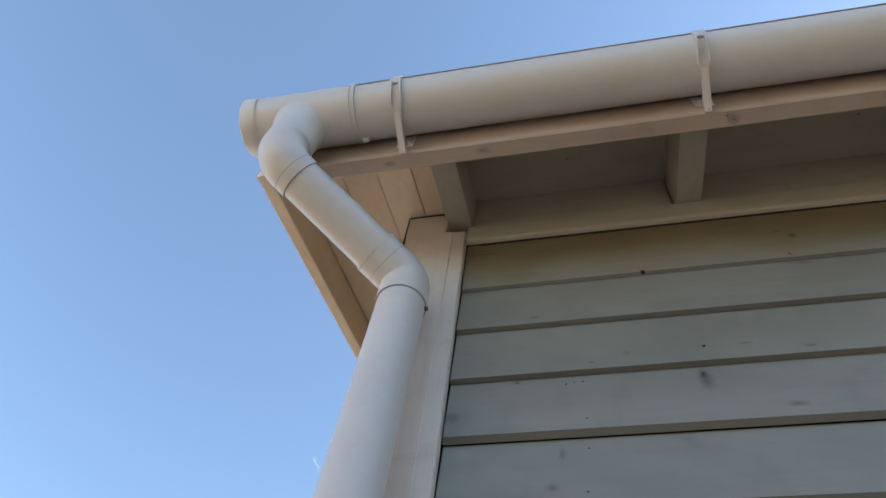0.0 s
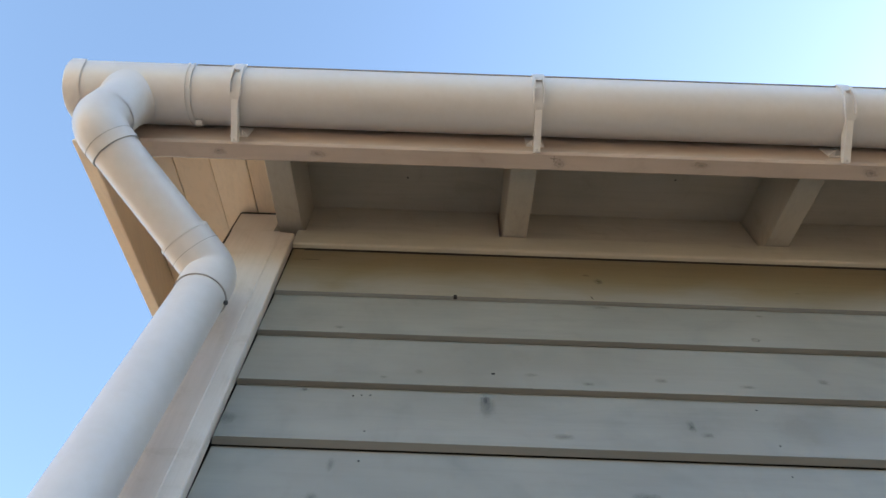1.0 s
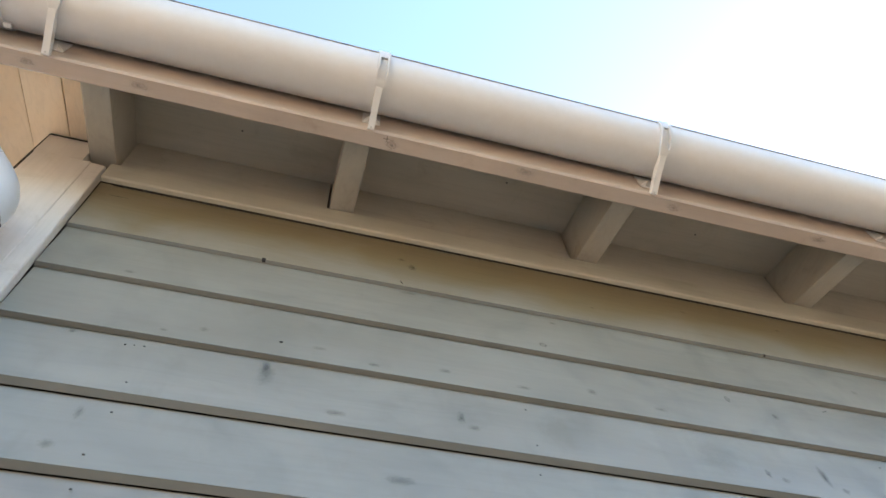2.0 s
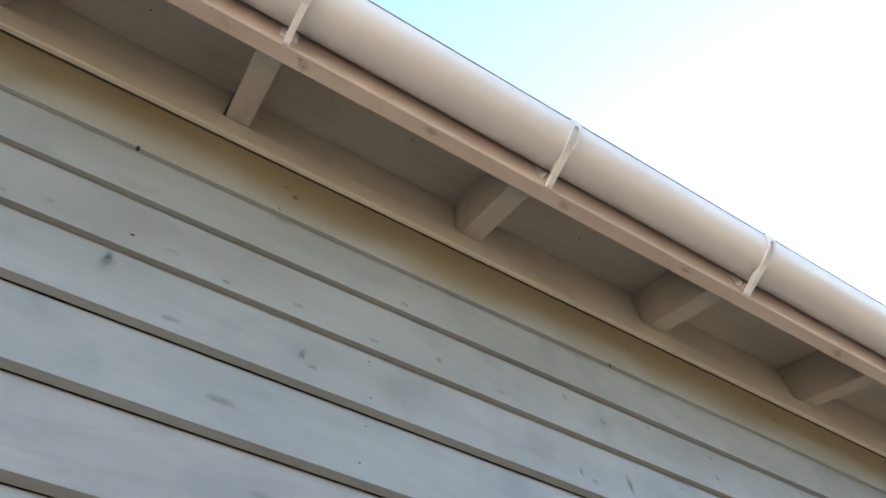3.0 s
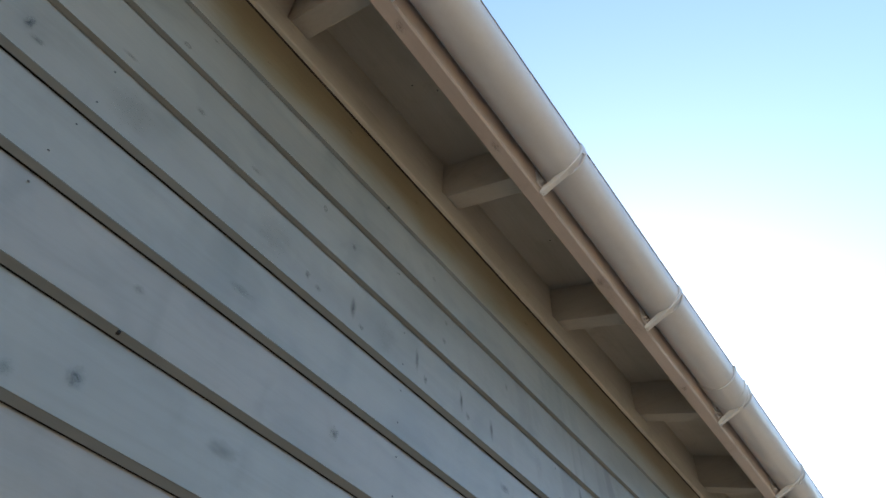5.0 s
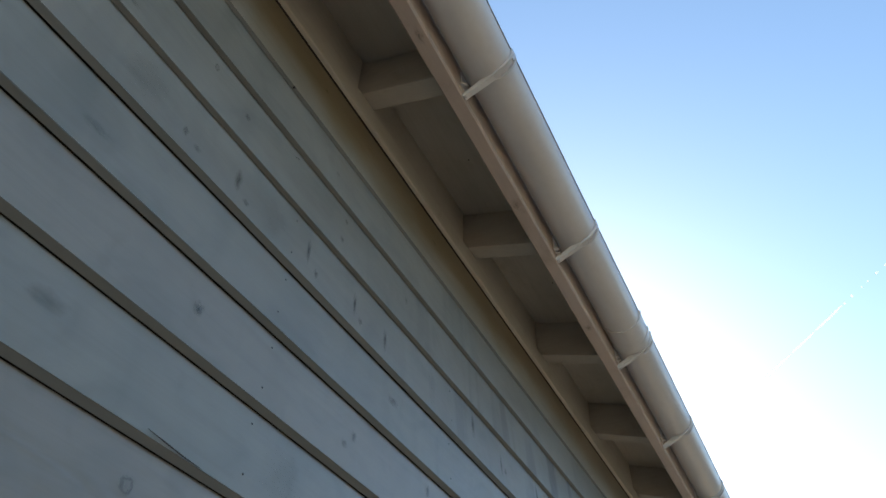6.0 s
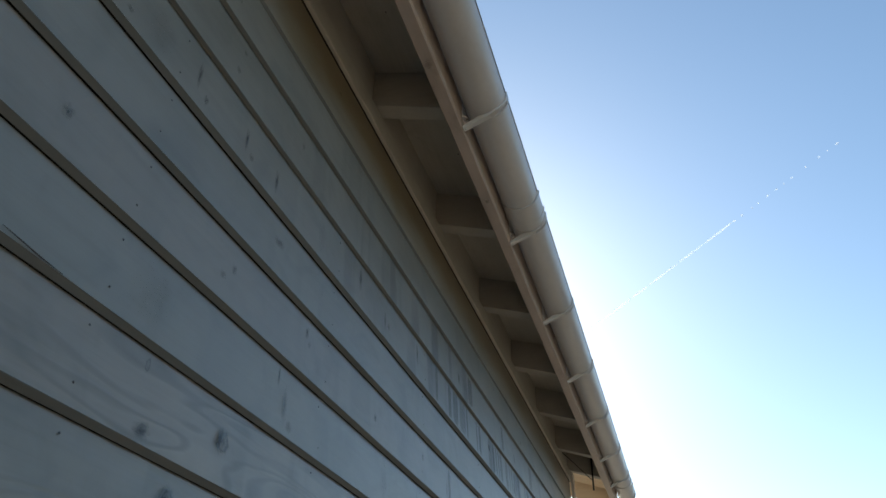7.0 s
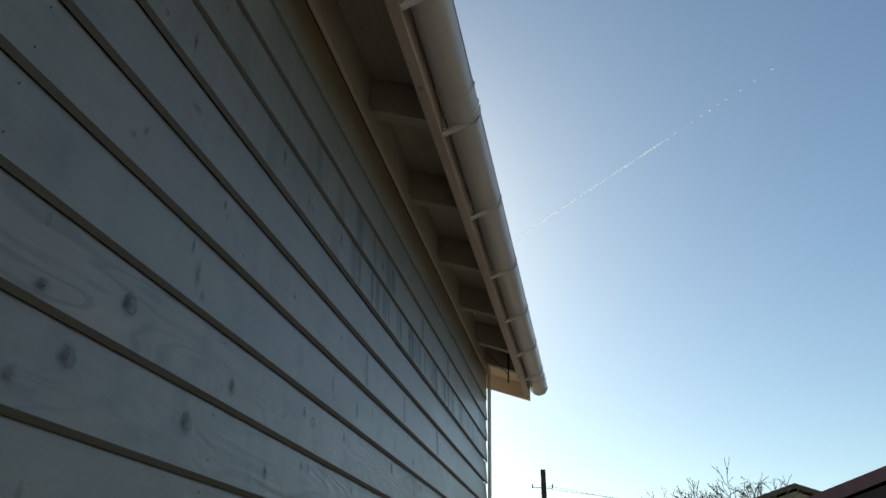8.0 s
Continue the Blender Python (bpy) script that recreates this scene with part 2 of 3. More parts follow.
def box(x0, x1, y0, y1, z0, z1, bevel=0.0, bm=None):
    b2 = bmesh.new()
    bmesh.ops.create_cube(b2, size=1)
    for v in b2.verts:
        v.co = (x0 + (v.co.x + 0.5) * (x1 - x0), y0 + (v.co.y + 0.5) * (y1 - y0), z0 + (v.co.z + 0.5) * (z1 - z0))
    if bevel:
        bmesh.ops.bevel(b2, geom=list(b2.edges), offset=bevel, segments=2, affect="EDGES", profile=0.6)
    return b2


def prism(profile, x0, x1, steps=1, wobble=0.0, seed=0, axis="x"):
    """A closed profile of (y, z) run along x (or of (x, z) run along y)."""
    bm = bmesh.new()
    rings = []
    for i in range(steps + 1):
        u = x0 + (x1 - x0) * i / steps
        ring = []
        for j, (a, z) in enumerate(profile):
            w = wobble * noise.noise((u * 1.7 + seed * 3.1, j * 0.9, seed)) if wobble else 0
            ring.append(bm.verts.new((u, a + w, z + w * 0.6) if axis == "x" else (a, u, z)))
        rings.append(ring)
    n = len(profile)
    for r0, r1 in zip(rings, rings[1:]):
        for j in range(n):
            bm.faces.new((r0[j], r0[(j + 1) % n], r1[(j + 1) % n], r1[j]))
    bm.faces.new(rings[0])
    bm.faces.new(rings[-1][::-1])
    return bm


def sloped(x0, x1, y0, y1, zb, zt, slope, ref, bevel=0.0):
    """A timber that rises with the roof: bottom zb and top zt at y = ref, vertical ends."""
    bm = box(x0, x1, y0, y1, zb, zt)
    for v in bm.verts:
        v.co.z += slope * (v.co.y - ref)
    if bevel:
        bmesh.ops.bevel(bm, geom=list(bm.edges), offset=bevel, segments=2, affect="EDGES", profile=0.6)
    return bm


def frame_at(d):
    d = d.normalized()
    a = Vector((0, 0, 1)) if abs(d.z) < 0.9 else Vector((1, 0, 0))
    u = d.cross(a).normalized()
    return u, d.cross(u).normalized()


def tube(points, radii, seg=40, caps=True):
    """A round tube along points, with a radius at each."""
    bm = bmesh.new()
    pts = [Vector(p) for p in points]
    rings = []
    u = None
    for i, p in enumerate(pts):
        d = (pts[min(i + 1, len(pts) - 1)] - pts[max(i - 1, 0)]).normalized()
        if u is None:
            u, v = frame_at(d)
        else:
            u = (u - d * u.dot(d)).normalized()
            v = d.cross(u)
        r = radii[i] if isinstance(radii, (list, tuple)) else radii
        rings.append([bm.verts.new(p + r * (math.cos(a) * u + math.sin(a) * v)) for a in (2 * math.pi * k / seg for k in range(seg))])
    for r0, r1 in zip(rings, rings[1:]):
        for j in range(seg):
            bm.faces.new((r0[j], r0[(j + 1) % seg], r1[(j + 1) % seg], r1[j]))
    if caps:
        bm.faces.new(rings[0])
        bm.faces.new(rings[-1])
    return bm


def arc_bend(p, d0, d1, r, n=10):
    """Points of a round bend at the corner p from direction d0 to d1."""
    d0, d1 = Vector(d0).normalized(), Vector(d1).normalized()
    p = Vector(p)
    out = []
    for i in range(n + 1):
        t = i / n
        a, b = p - d0 * r, p + d1 * r
        out.append((1 - t) ** 2 * a + 2 * t * (1 - t) * p + t ** 2 * b)
    return out


# ---- plan ----
EAVE = 2.885            # underside of the fascia
FY0, FY1 = -0.258, -0.220
SLOPE = 0.33
WALL_X0, WALL_X1 = -0.140, 5.715
ROOF_X0, ROOF_X1 = -0.394, 6.135
JOINT_1, COVER = 2.740, 0.136
DEEP = 6.0              # how far the house goes back


def roof_z(y, base):
    return base + SLOPE * (y + 0.03)


# ground
bm = bmesh.new()
bmesh.ops.create_grid(bm, x_segments=40, y_segments=40, size=2500)
tagged(part("ground", bm, M_GROUND), "pale sandy gravel yard", "ground", kind="structure")

# wall with its boards
# backing is near black so that the gaps between boards look shaded
wall = part("wall_south", box(WALL_X0 + 0.02, WALL_X1 - 0.02, 0.022, 0.14, 0.0, 3.02), M_GAP_DARK)
tagged(wall, "timber house wall clad with grey-white glazed horizontal boards", "wall", kind="structure")

boards = {}
rnd = random.Random(5)
for k in range(0, 19):
    zb = JOINT_1 - k * COVER
    zt = zb + COVER
    gap = 0.0004 if k < 1 else 0.0010 if k < 3 else 0.0018
    lip = (0.0060 if k < 1 else 0.0085 if k < 3 else 0.0090) + rnd.uniform(-0.0007, 0.0007)
    top = zt + (0.001 if k > 3 else 0.020)
    low = 0.62 if k < 3 else 1.0
    prof = [(0.002, top), (-lip + 0.0006, zb + 0.0112 * low), (-lip, zb + 0.0098 * low), (-lip + 0.0008, zb + 0.0084 * low), (-gap, zb + 0.0008), (-gap, zb + 0.030), (0.006, zb + 0.030), (0.018, zb + 0.034), (0.018, top)]
    if k == 0:
        prof[0], prof[-1] = (-0.0004, 2.9190), (0.018, 2.9190)
        part("filler_piece", prism([(-0.0022, 2.9190), (-0.0024, 2.8760), (0.018, 2.8760), (0.018, 2.9190)], 0.002, 0.026), M_STAIN_SHADE, wall)
    if zb < 0.3:
        break
    bd = part("board", prism(prof, 0.002, WALL_X1 - 0.055, 36, 0.0006, k), M_STAIN_SHADE if k < 1 else M_RIPPLE if k in (2, 3) else M_FLAME if k in (7, 8, 10) else M_BOARD, wall,
              "yellow-brown top cladding board, stain and eaves shade in its colour" if k < 1 else "")
    # the lower lip faces take the darker tone in place of real shade
    bd.data.materials.append(M_LIP_SHADE)
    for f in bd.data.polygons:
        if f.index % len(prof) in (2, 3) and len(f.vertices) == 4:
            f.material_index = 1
    boards[k] = bd


def face_y(z):
    """Where the boards' faces stand at the height z."""
    k = math.ceil((JOINT_1 - z) / COVER)
    u = (z - (JOINT_1 - k * COVER)) / COVER
    return k, -(0.0085 if k < 3 else 0.0096) * (1 - u) - 0.0003


def blob(x, z, w, h, seed, lift=0.0):
    """A thin uneven lens lying on a board's face."""
    bm = bmesh.new()
    k, _ = face_y(z)
    n = 14
    c = bm.verts.new((x, face_y(z)[1] - 0.0012 - lift, z))
    ring = []
    for i in range(n):
        a = 2 * math.pi * i / n
        r = 1 + 0.30 * noise.noise((math.cos(a) * 1.3 + seed * 2.7, math.sin(a) * 1.3, seed))
        px, pz = x + w * r * math.cos(a), z + h * r * math.sin(a)
        ring.append(bm.verts.new((px, -(0.0085 if k < 3 else 0.0096) * (1 - (pz - (JOINT_1 - k * COVER)) / COVER) - 0.0002 - lift * 0.2, pz)))
    for i in range(n):
        bm.faces.new((c, ring[i], ring[(i + 1) % n]))
    return k, bm


# frieze, corner boards
part("shadow_gap_strip", box(0.001, WALL_X1 - 0.055, -0.0018, 0.0215, 2.9192, 2.9300), M_GAP_DARK, wall, "dark strip painting the shade in the joint under the frieze")
part("frieze_board", prism([(-0.016, 2.925), (-0.0135, 2.9215), (-0.0045, 2.9210), (-0.0030, 2.9240), (-0.002, 2.9320), (-0.002, 2.985), (-0.014, 2.985), (-0.016, 2.983)], 0.001, WALL_X1 - 0.055, 30, 0.0006, 40), M_FRIEZE, wall, "white painted frieze board under the rafters")
ob = part("corner_board", prism([(-0.138, -0.002), (-0.140, -0.022), (-0.137, -0.025), (-0.031, -0.025), (-0.029, -0.0235), (-0.003, -0.0215), (-0.001, -0.019), (-0.001, -0.002)], 0.05, 2.955, 1), M_TRIMZ, wall, "white painted vertical corner board")
ob.data.transform(Matrix(((0, 1, 0, 0), (0, 0, 1, 0), (1, 0, 0, 0), (0, 0, 0, 1))))
part("corner_head", prism([(-0.140, 2.9552), (-0.047, 2.9552), (-0.047, 3.037), (-0.140, 3.037)], -0.0249, -0.002, axis="y"), M_TRIMZ, wall, "notched head of the corner board")
# solid dark strips in place of the shade along the corner board
part("joint_gap", box(-0.1440, -0.1402, -0.0235, -0.004, 2.40, 3.050), M_GAP_DARK, wall, "dark strip for the shade in the joint beside the corner board")
part("joint_gap", box(-0.1400, -0.0470, -0.0256, -0.004, 3.0372, 3.0440), M_GAP_DARK, wall, "dark strip for the shade in the joint over the corner board")
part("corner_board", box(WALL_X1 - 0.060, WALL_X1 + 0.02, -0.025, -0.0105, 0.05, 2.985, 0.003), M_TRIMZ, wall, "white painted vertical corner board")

# other walls, plain
for nm, x0 in (("wall_west", WALL_X0), ("wall_east", WALL_X1 - 0.12)):
    gable = [(0.141, 0.0), (DEEP, 0.0), (DEEP, 3.04), (3.0, 3.03 + SLOPE * 3.03), (0.141, 3.03 + SLOPE * 0.171)]
    tagged(part(nm, prism(gable, x0, x0 + 0.12), M_BOARD), "timber gable wall in grey-white glaze", "wall", kind="structure")
tagged(part("wall_north", box(WALL_X0, WALL_X1, DEEP + 0.001, DEEP + 0.12, 0, 3.08), M_BOARD), "timber back wall in grey-white glaze", "wall", kind="structure")

# wall out of view, added as a warm reflector for the verge end
M_REFLECTOR = plain_mat("warm_reflector_surface", (0.76, 0.58, 0.41), 0.9, vary=0.12, scale=14, bumps=0.4)
tagged(part("wall_neighbour", box(-4.5, -4.2, -7.0, 8.0, 0.0, 3.3), M_REFLECTOR), "plain pale orange wall out of view, added to bounce warm light", "wall", kind="structure")

# dark wall out of view, added to keep skylight off the lower boards
M_SKY_CUT = plain_mat("dark_sky_cut", (0.060, 0.044, 0.034), 0.8, vary=0.25, scale=5)
tagged(part("wall_opposite", box(0.8, 4.4, -4.3, -4.0, 0.0, 3.8), M_SKY_CUT), "plain dark brown wall out of view, added to cut skylight", "wall", kind="structure")

# roof with its timbers
sheath_base = 3.128     # underside of the boarding at y = -0.03
raft_base = 2.986       # underside of the rafters at y = -0.03
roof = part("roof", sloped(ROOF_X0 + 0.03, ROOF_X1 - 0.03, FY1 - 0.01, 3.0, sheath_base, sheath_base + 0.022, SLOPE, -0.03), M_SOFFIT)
tagged(roof, "low pitched roof with white painted boarded eaves", "roof", kind="structure")
part("roof_covering", sloped(ROOF_X0, ROOF_X1, FY0 - 0.03, 3.0, sheath_base + 0.024, sheath_base + 0.040, SLOPE, -0.03), M_ROOF, roof, "dark roof covering")
bm = sloped(ROOF_X0, ROOF_X1, 3.0, 6.4, sheath_base, sheath_base + 0.04, 0, -0.03)
for v in bm.verts:
    v.co.z += SLOPE * 3.03 - SLOPE * (v.co.y - 3.0)
part("roof_covering", bm, M_ROOF, roof, "dark roof covering of the far slope")
RAFTERS = [-0.018] + [0.489 + 0.592 * i for i in range(9)] + [5.66]
for x in RAFTERS:
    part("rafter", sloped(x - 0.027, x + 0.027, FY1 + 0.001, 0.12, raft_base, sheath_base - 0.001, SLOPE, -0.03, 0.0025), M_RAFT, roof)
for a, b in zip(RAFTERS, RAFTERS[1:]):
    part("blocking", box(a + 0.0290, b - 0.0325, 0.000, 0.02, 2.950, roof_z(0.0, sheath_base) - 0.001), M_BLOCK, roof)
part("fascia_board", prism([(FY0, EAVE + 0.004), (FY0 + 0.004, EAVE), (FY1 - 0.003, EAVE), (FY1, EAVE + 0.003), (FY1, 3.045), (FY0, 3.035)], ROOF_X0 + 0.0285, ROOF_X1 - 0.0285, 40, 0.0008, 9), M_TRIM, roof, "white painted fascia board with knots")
# hidden strip added to block light leaking down behind the gutter
part("eaves_flashing", prism([(-0.284, 3.062), (-0.262, 3.068), (-0.2600, 3.03), (-0.268, 2.985), (-0.270, 2.985), (-0.262, 3.03)], ROOF_X0 + 0.01, ROOF_X1 - 0.01), M_ROOF, roof, "unseen dark strip added to stop light behind the gutter")
# verge at both gables: bargeboard and soffit boards that run up the slope
for x0, x1, outer in ((ROOF_X0, WALL_X0, True), (WALL_X1 + 0.02, ROOF_X1, False)):
    bx = (x0, x0 + 0.028) if outer else (x1 - 0.028, x1)
    part("bargeboard", sloped(*bx, FY0 - 0.003, 3.0, EAVE + 0.046, 3.17, SLOPE, -0.03, 0.003), M_VERGE, roof, "cream painted bargeboard along the verge, warm light in its colour")
    s0, s1 = (x0 + 0.030, -0.046) if outer else (x1 - 0.030, x0 - 0.03)
    shares = (0.0, 0.32, 0.57, 0.82, 1.0)
    for i in range(4):
        a, b = s0 + (s1 - s0) * shares[i], s0 + (s1 - s0) * shares[i + 1]
        a, b = min(a, b) + 0.0008, max(a, b) - 0.0008
        part("soffit_board", sloped(a, b, FY1 + 0.002, 3.0, 3.042 + 0.0015 * (i % 2), 3.058, SLOPE, -0.03, 0.0015), M_VERGE, roof)

# ---- gutter ----
GY, GZ, GR = -0.322, 2.975, 0.0600
GX0, GX1 = -0.425, 6.20


def trough(x0, x1, r, t=0.0022, lift=0.0, steps=1):
    n = 30
    pr = []
    for i in range(n + 1):
        a = math.pi + math.pi * i / n
        pr.append((GY + r * math.cos(a), GZ + lift + r * math.sin(a)))
    for i in range(n, -1, -1):
        a = math.pi + math.pi * i / n
        pr.append((GY + (r - t) * math.cos(a), GZ + lift + (r - t) * math.sin(a)))
    return prism(pr, x0, x1, steps)


gutter = thing("gutter", "white half-round plastic rain gutter along the eaves fascia", "gutter")
part("channel", trough(-0.20, GX1, GR), M_PVC, gutter, smooth=True)
part("rim", tube([(-0.172, GY - GR - 0.001, GZ + 0.001), (GX1, GY - GR - 0.001, GZ + 0.001)], 0.0015, 10), M_RIM_SHADE, gutter, "front rim of the gutter, greyed as its shaded side", smooth=True)
part("rim", tube([(-0.20, GY + GR - 0.002, GZ + 0.001), (GX1, GY + GR - 0.002, GZ + 0.001)], 0.0028, 10), M_PVC, gutter, smooth=True)


def end_cap(x, way):
    bm = bmesh.new()
    n = 28
    rings = []
    for dx, r in ((-0.030, GR + 0.0052), (0.0, GR + 0.0052), (0.004, GR + 0.003), (0.006, GR * 0.9), (0.007, GR * 0.3)):
        rings.append([bm.verts.new((x + way * dx, GY + r * math.cos(math.pi + math.pi * i / n), GZ + 0.002 + r * math.sin(math.pi + math.pi * i / n))) for i in range(n + 1)])
    for r0, r1 in zip(rings, rings[1:]):
        for i in range(n):
            bm.faces.new((r0[i], r0[i + 1], r1[i + 1], r1[i]))
    bm.faces.new(rings[-1])
    return bm


# outlet unit with its funnel
outlet = part("outlet", trough(GX0 + 0.012, -0.176, GR + 0.0024, 0.0024, 0.0005), M_PVC, gutter, "gutter outlet unit with round spout", smooth=True)
OX = -0.300
bm = bmesh.new()
rings = []
for z, rx, ry in ((2.957, 0.094, 0.0580), (2.948, 0.081, 0.0560), (2.938, 0.070, 0.0538), (2.926, 0.0610, 0.0516), (2.912, 0.0548, 0.0500), (2.897, 0.0500, 0.0488), (2.880, 0.0486, 0.0483), (2.828, 0.0480, 0.0480)):
    rings.append([bm.verts.new((OX + rx * math.cos(a), GY + ry * math.sin(a), z)) for a in (2 * math.pi * i / 48 for i in range(48))])
for q0, q1 in zip(rings, rings[1:]):
    for i in range(48):
        bm.faces.new((q0[i], q0[(i + 1) % 48], q1[(i + 1) % 48], q1[i]))
part("spout", bm, M_PVC, outlet, smooth=True)
for x in (-0.176, -0.186):
    part("socket_rib", trough(x - 0.003, x + 0.002, GR + 0.0042, 0.003, 0.0005), M_PVC, outlet, smooth=True)
part("socket_clip", box(-0.172, -0.158, GY + 0.034, GY + 0.044, GZ - 0.058, GZ - 0.050, 0.002), M_PVC, outlet)
part("end_cap", end_cap(GX0 + 0.006, -1), M_PVC, gutter, "rounded end cap", smooth=True)
part("end_cap", end_cap(GX1 - 0.006, 1), M_PVC, gutter, "rounded end cap", smooth=True)
# unions where two lengths meet
for ux in (2.795, 5.93):
    un = part("union", trough(ux - 0.07, ux + 0.055, GR + 0.0035, 0.0035, 0.0), M_PVC, gutter, "gutter joint collar", smooth=True)
    for x in (ux - 0.068, ux + 0.020, ux + 0.052):
        part("socket_rib", trough(x - 0.004, x + 0.004, GR + 0.0068, 0.004, 0.003), M_PVC, un, smooth=True)

# ---- brackets ----
bracket = thing("gutter_bracket", "white plastic gutter bracket screwed to the fascia", "gutter bracket", "brackets along the gutter")


def hoop(a0, a1, r0, r1, band, n=16):
    """A strip bent round the gutter from the angle a0 to a1; band(u) gives its two edges along the gutter."""
    bm = bmesh.new()
    rows4 = []
    for i in range(n + 1):
        u = i / n
        a = radians(a0 + (a1 - a0) * u)
        e0, e1 = band(u)
        rows4.append([bm.verts.new((x, GY + r * math.cos(a), GZ + r * math.sin(a))) for x, r in ((e0, r0), (e1, r0), (e1, r1), (e0, r1))])
    for q0, q1 in zip(rows4, rows4[1:]):
        for j in range(4):
            bm.faces.new((q0[j], q0[(j + 1) % 4], q1[(j + 1) % 4], q1[j]))
    bm.faces.new(rows4[0]), bm.faces.new(rows4[-1])
    return bm


# a plain leg below, an open window between two ribs in front, a wider clip over the rim
part("strap", hoop(-88, -114, GR + 0.0003, GR + 0.0068, lambda u: (-0.0074 - 0.0006 * u, 0.0074 + 0.0006 * u)), M_PVC, bracket, smooth=True)
for s in (-1, 1):
    part("rib", hoop(-102, -168, GR + 0.0003, GR + 0.0075, lambda u, s=s: tuple(sorted((s * (0.0080 + 0.0022 * math.sin(math.pi * min(1, u * 1.6)) - 0.0014), s * (0.0086 + 0.0034 * min(1, u * 5)))))), M_PVC, bracket, smooth=True)
part("clip", hoop(-160, -185, GR + 0.0003, GR + 0.0046, lambda u: (-0.0118, 0.0118), 8), M_PVC, bracket, smooth=True)
part("foot", prism([(FY0 - 0.0005, EAVE - 0.004), (FY0 - 0.004, EAVE - 0.008), (GY - 0.014, GZ - GR - 0.0056), (GY - 0.014, GZ - GR + 0.0005), (GY + 0.018, GZ - GR - 0.0005), (FY0 - 0.0005, EAVE + 0.003)], -0.0064, 0.0064), M_PVC, bracket)
for s in (-1, 1):
    gus = part("gusset", prism([(s * 0.0066, FY0 - 0.0004), (s * 0.017, FY0 - 0.0004), (s * 0.017, FY0 - 0.003), (s * 0.0066, FY0 - 0.014)], EAVE + 0.030, EAVE + 0.034), M_PVC, bracket)
    gus.data.transform(Matrix(((0, 1, 0, 0), (0, 0, 1, 0), (1, 0, 0, 0), (0, 0, 0, 1))))
part("plate", box(-0.018, 0.018, FY0 - 0.003, FY0 - 0.0003, EAVE + 0.026, EAVE + 0.075, 0.001), M_PVC, bracket)
part("screw", tube([(0.0, FY0 - 0.0052, EAVE - 0.004), (0.0, FY0 - 0.0075, EAVE - 0.0072)], 0.0020, 10), M_METAL, bracket, "small screw head")
BRACKETS = [-0.086, 0.505, 1.108, 1.698, 2.292, 2.862, 3.440, 4.020, 4.600, 5.180, 5.700]
bracket.location = (BRACKETS[0], 0, 0)
for x in BRACKETS[1:]:
    copy_thing(bracket, pose(x, 0, 0))

# ---- downpipe ----
PX, PY, PR = -0.081, -0.095, 0.0430
pipe = thing("downpipe", "white plastic downpipe with two elbows at the house corner", "downpipe")
B1 = Vector((OX - 0.008, GY - 0.002, 2.788))
B2 = Vector((PX, PY, 2.655))
dd = (B2 - B1).normalized()
down = Vector((0, 0, -1))
part("pipe", tube([(PX - 0.014, PY - 0.045, 0.35), (PX, PY, 2.590)], PR, 48), M_PVC, pipe, "vertical lower pipe", smooth=True)
part("pipe", tube([B1 + dd * 0.065, B2 - dd * 0.075], PR, 48), M_PVC, pipe, "slanting offset pipe", smooth=True)
b1 = [Vector((OX, GY, 2.840))] + arc_bend(B1, B1 - Vector((OX, GY, 2.840)), dd, 0.044, 10) + [B1 + dd * 0.068]
part("elbow", tube(b1, [PR + 0.0042 - 0.0014 * i / (len(b1) - 1) for i in range(len(b1))], 48), M_PVC, pipe, "upper elbow", smooth=True)
b2 = [B2 - dd * 0.082] + arc_bend(B2, dd, down, 0.030, 8) + [B2 + Vector((0, 0, -0.074))]
part("elbow", tube(b2, PR + 0.0032, 48), M_PVC, pipe, "lower elbow", smooth=True)


def ring(c, d, r, w=0.0005):
    d = Vector(d).normalized()
    return tube([Vector(c) - d * w, Vector(c) + d * w], r, 48)


for c, d, r in ((Vector((OX, GY, 2.8355)), down, PR + 0.0050), (B1 + dd * 0.0684, dd, PR + 0.0022), (B1 + dd * 0.047, dd, PR + 0.0034),
                (B2 - dd * 0.050, dd, PR + 0.0036), (B2 + Vector((0, 0, -0.0745)), down, PR + 0.0026)):
    part("joint_seam", ring(c, d, r), M_SEAL, pipe, "dark thin joint seam")
for c, d in ((B2 - dd * 0.080, dd),):
    part("socket_rib", ring(c, d, PR + 0.0042, 0.003), M_PVC, pipe, smooth=True)
part("screw", tube([(PX + 0.0445, PY + 0.006, 2.572), (PX + 0.0478, PY + 0.0055, 2.571)], 0.0042, 12), M_NAIL, pipe, "dark screw head")
part("pipe_clip", tube([(PX - 0.009, PY - 0.028, 1.20), (PX - 0.009, PY - 0.028, 1.225)], PR + 0.004, 40), M_PVC, pipe, "plastic pipe clip", smooth=True)
part("pipe_clip", box(PX - 0.021, PX + 0.003, PY + PR - 0.026, -0.024, 1.20, 1.225), M_PVC, pipe)

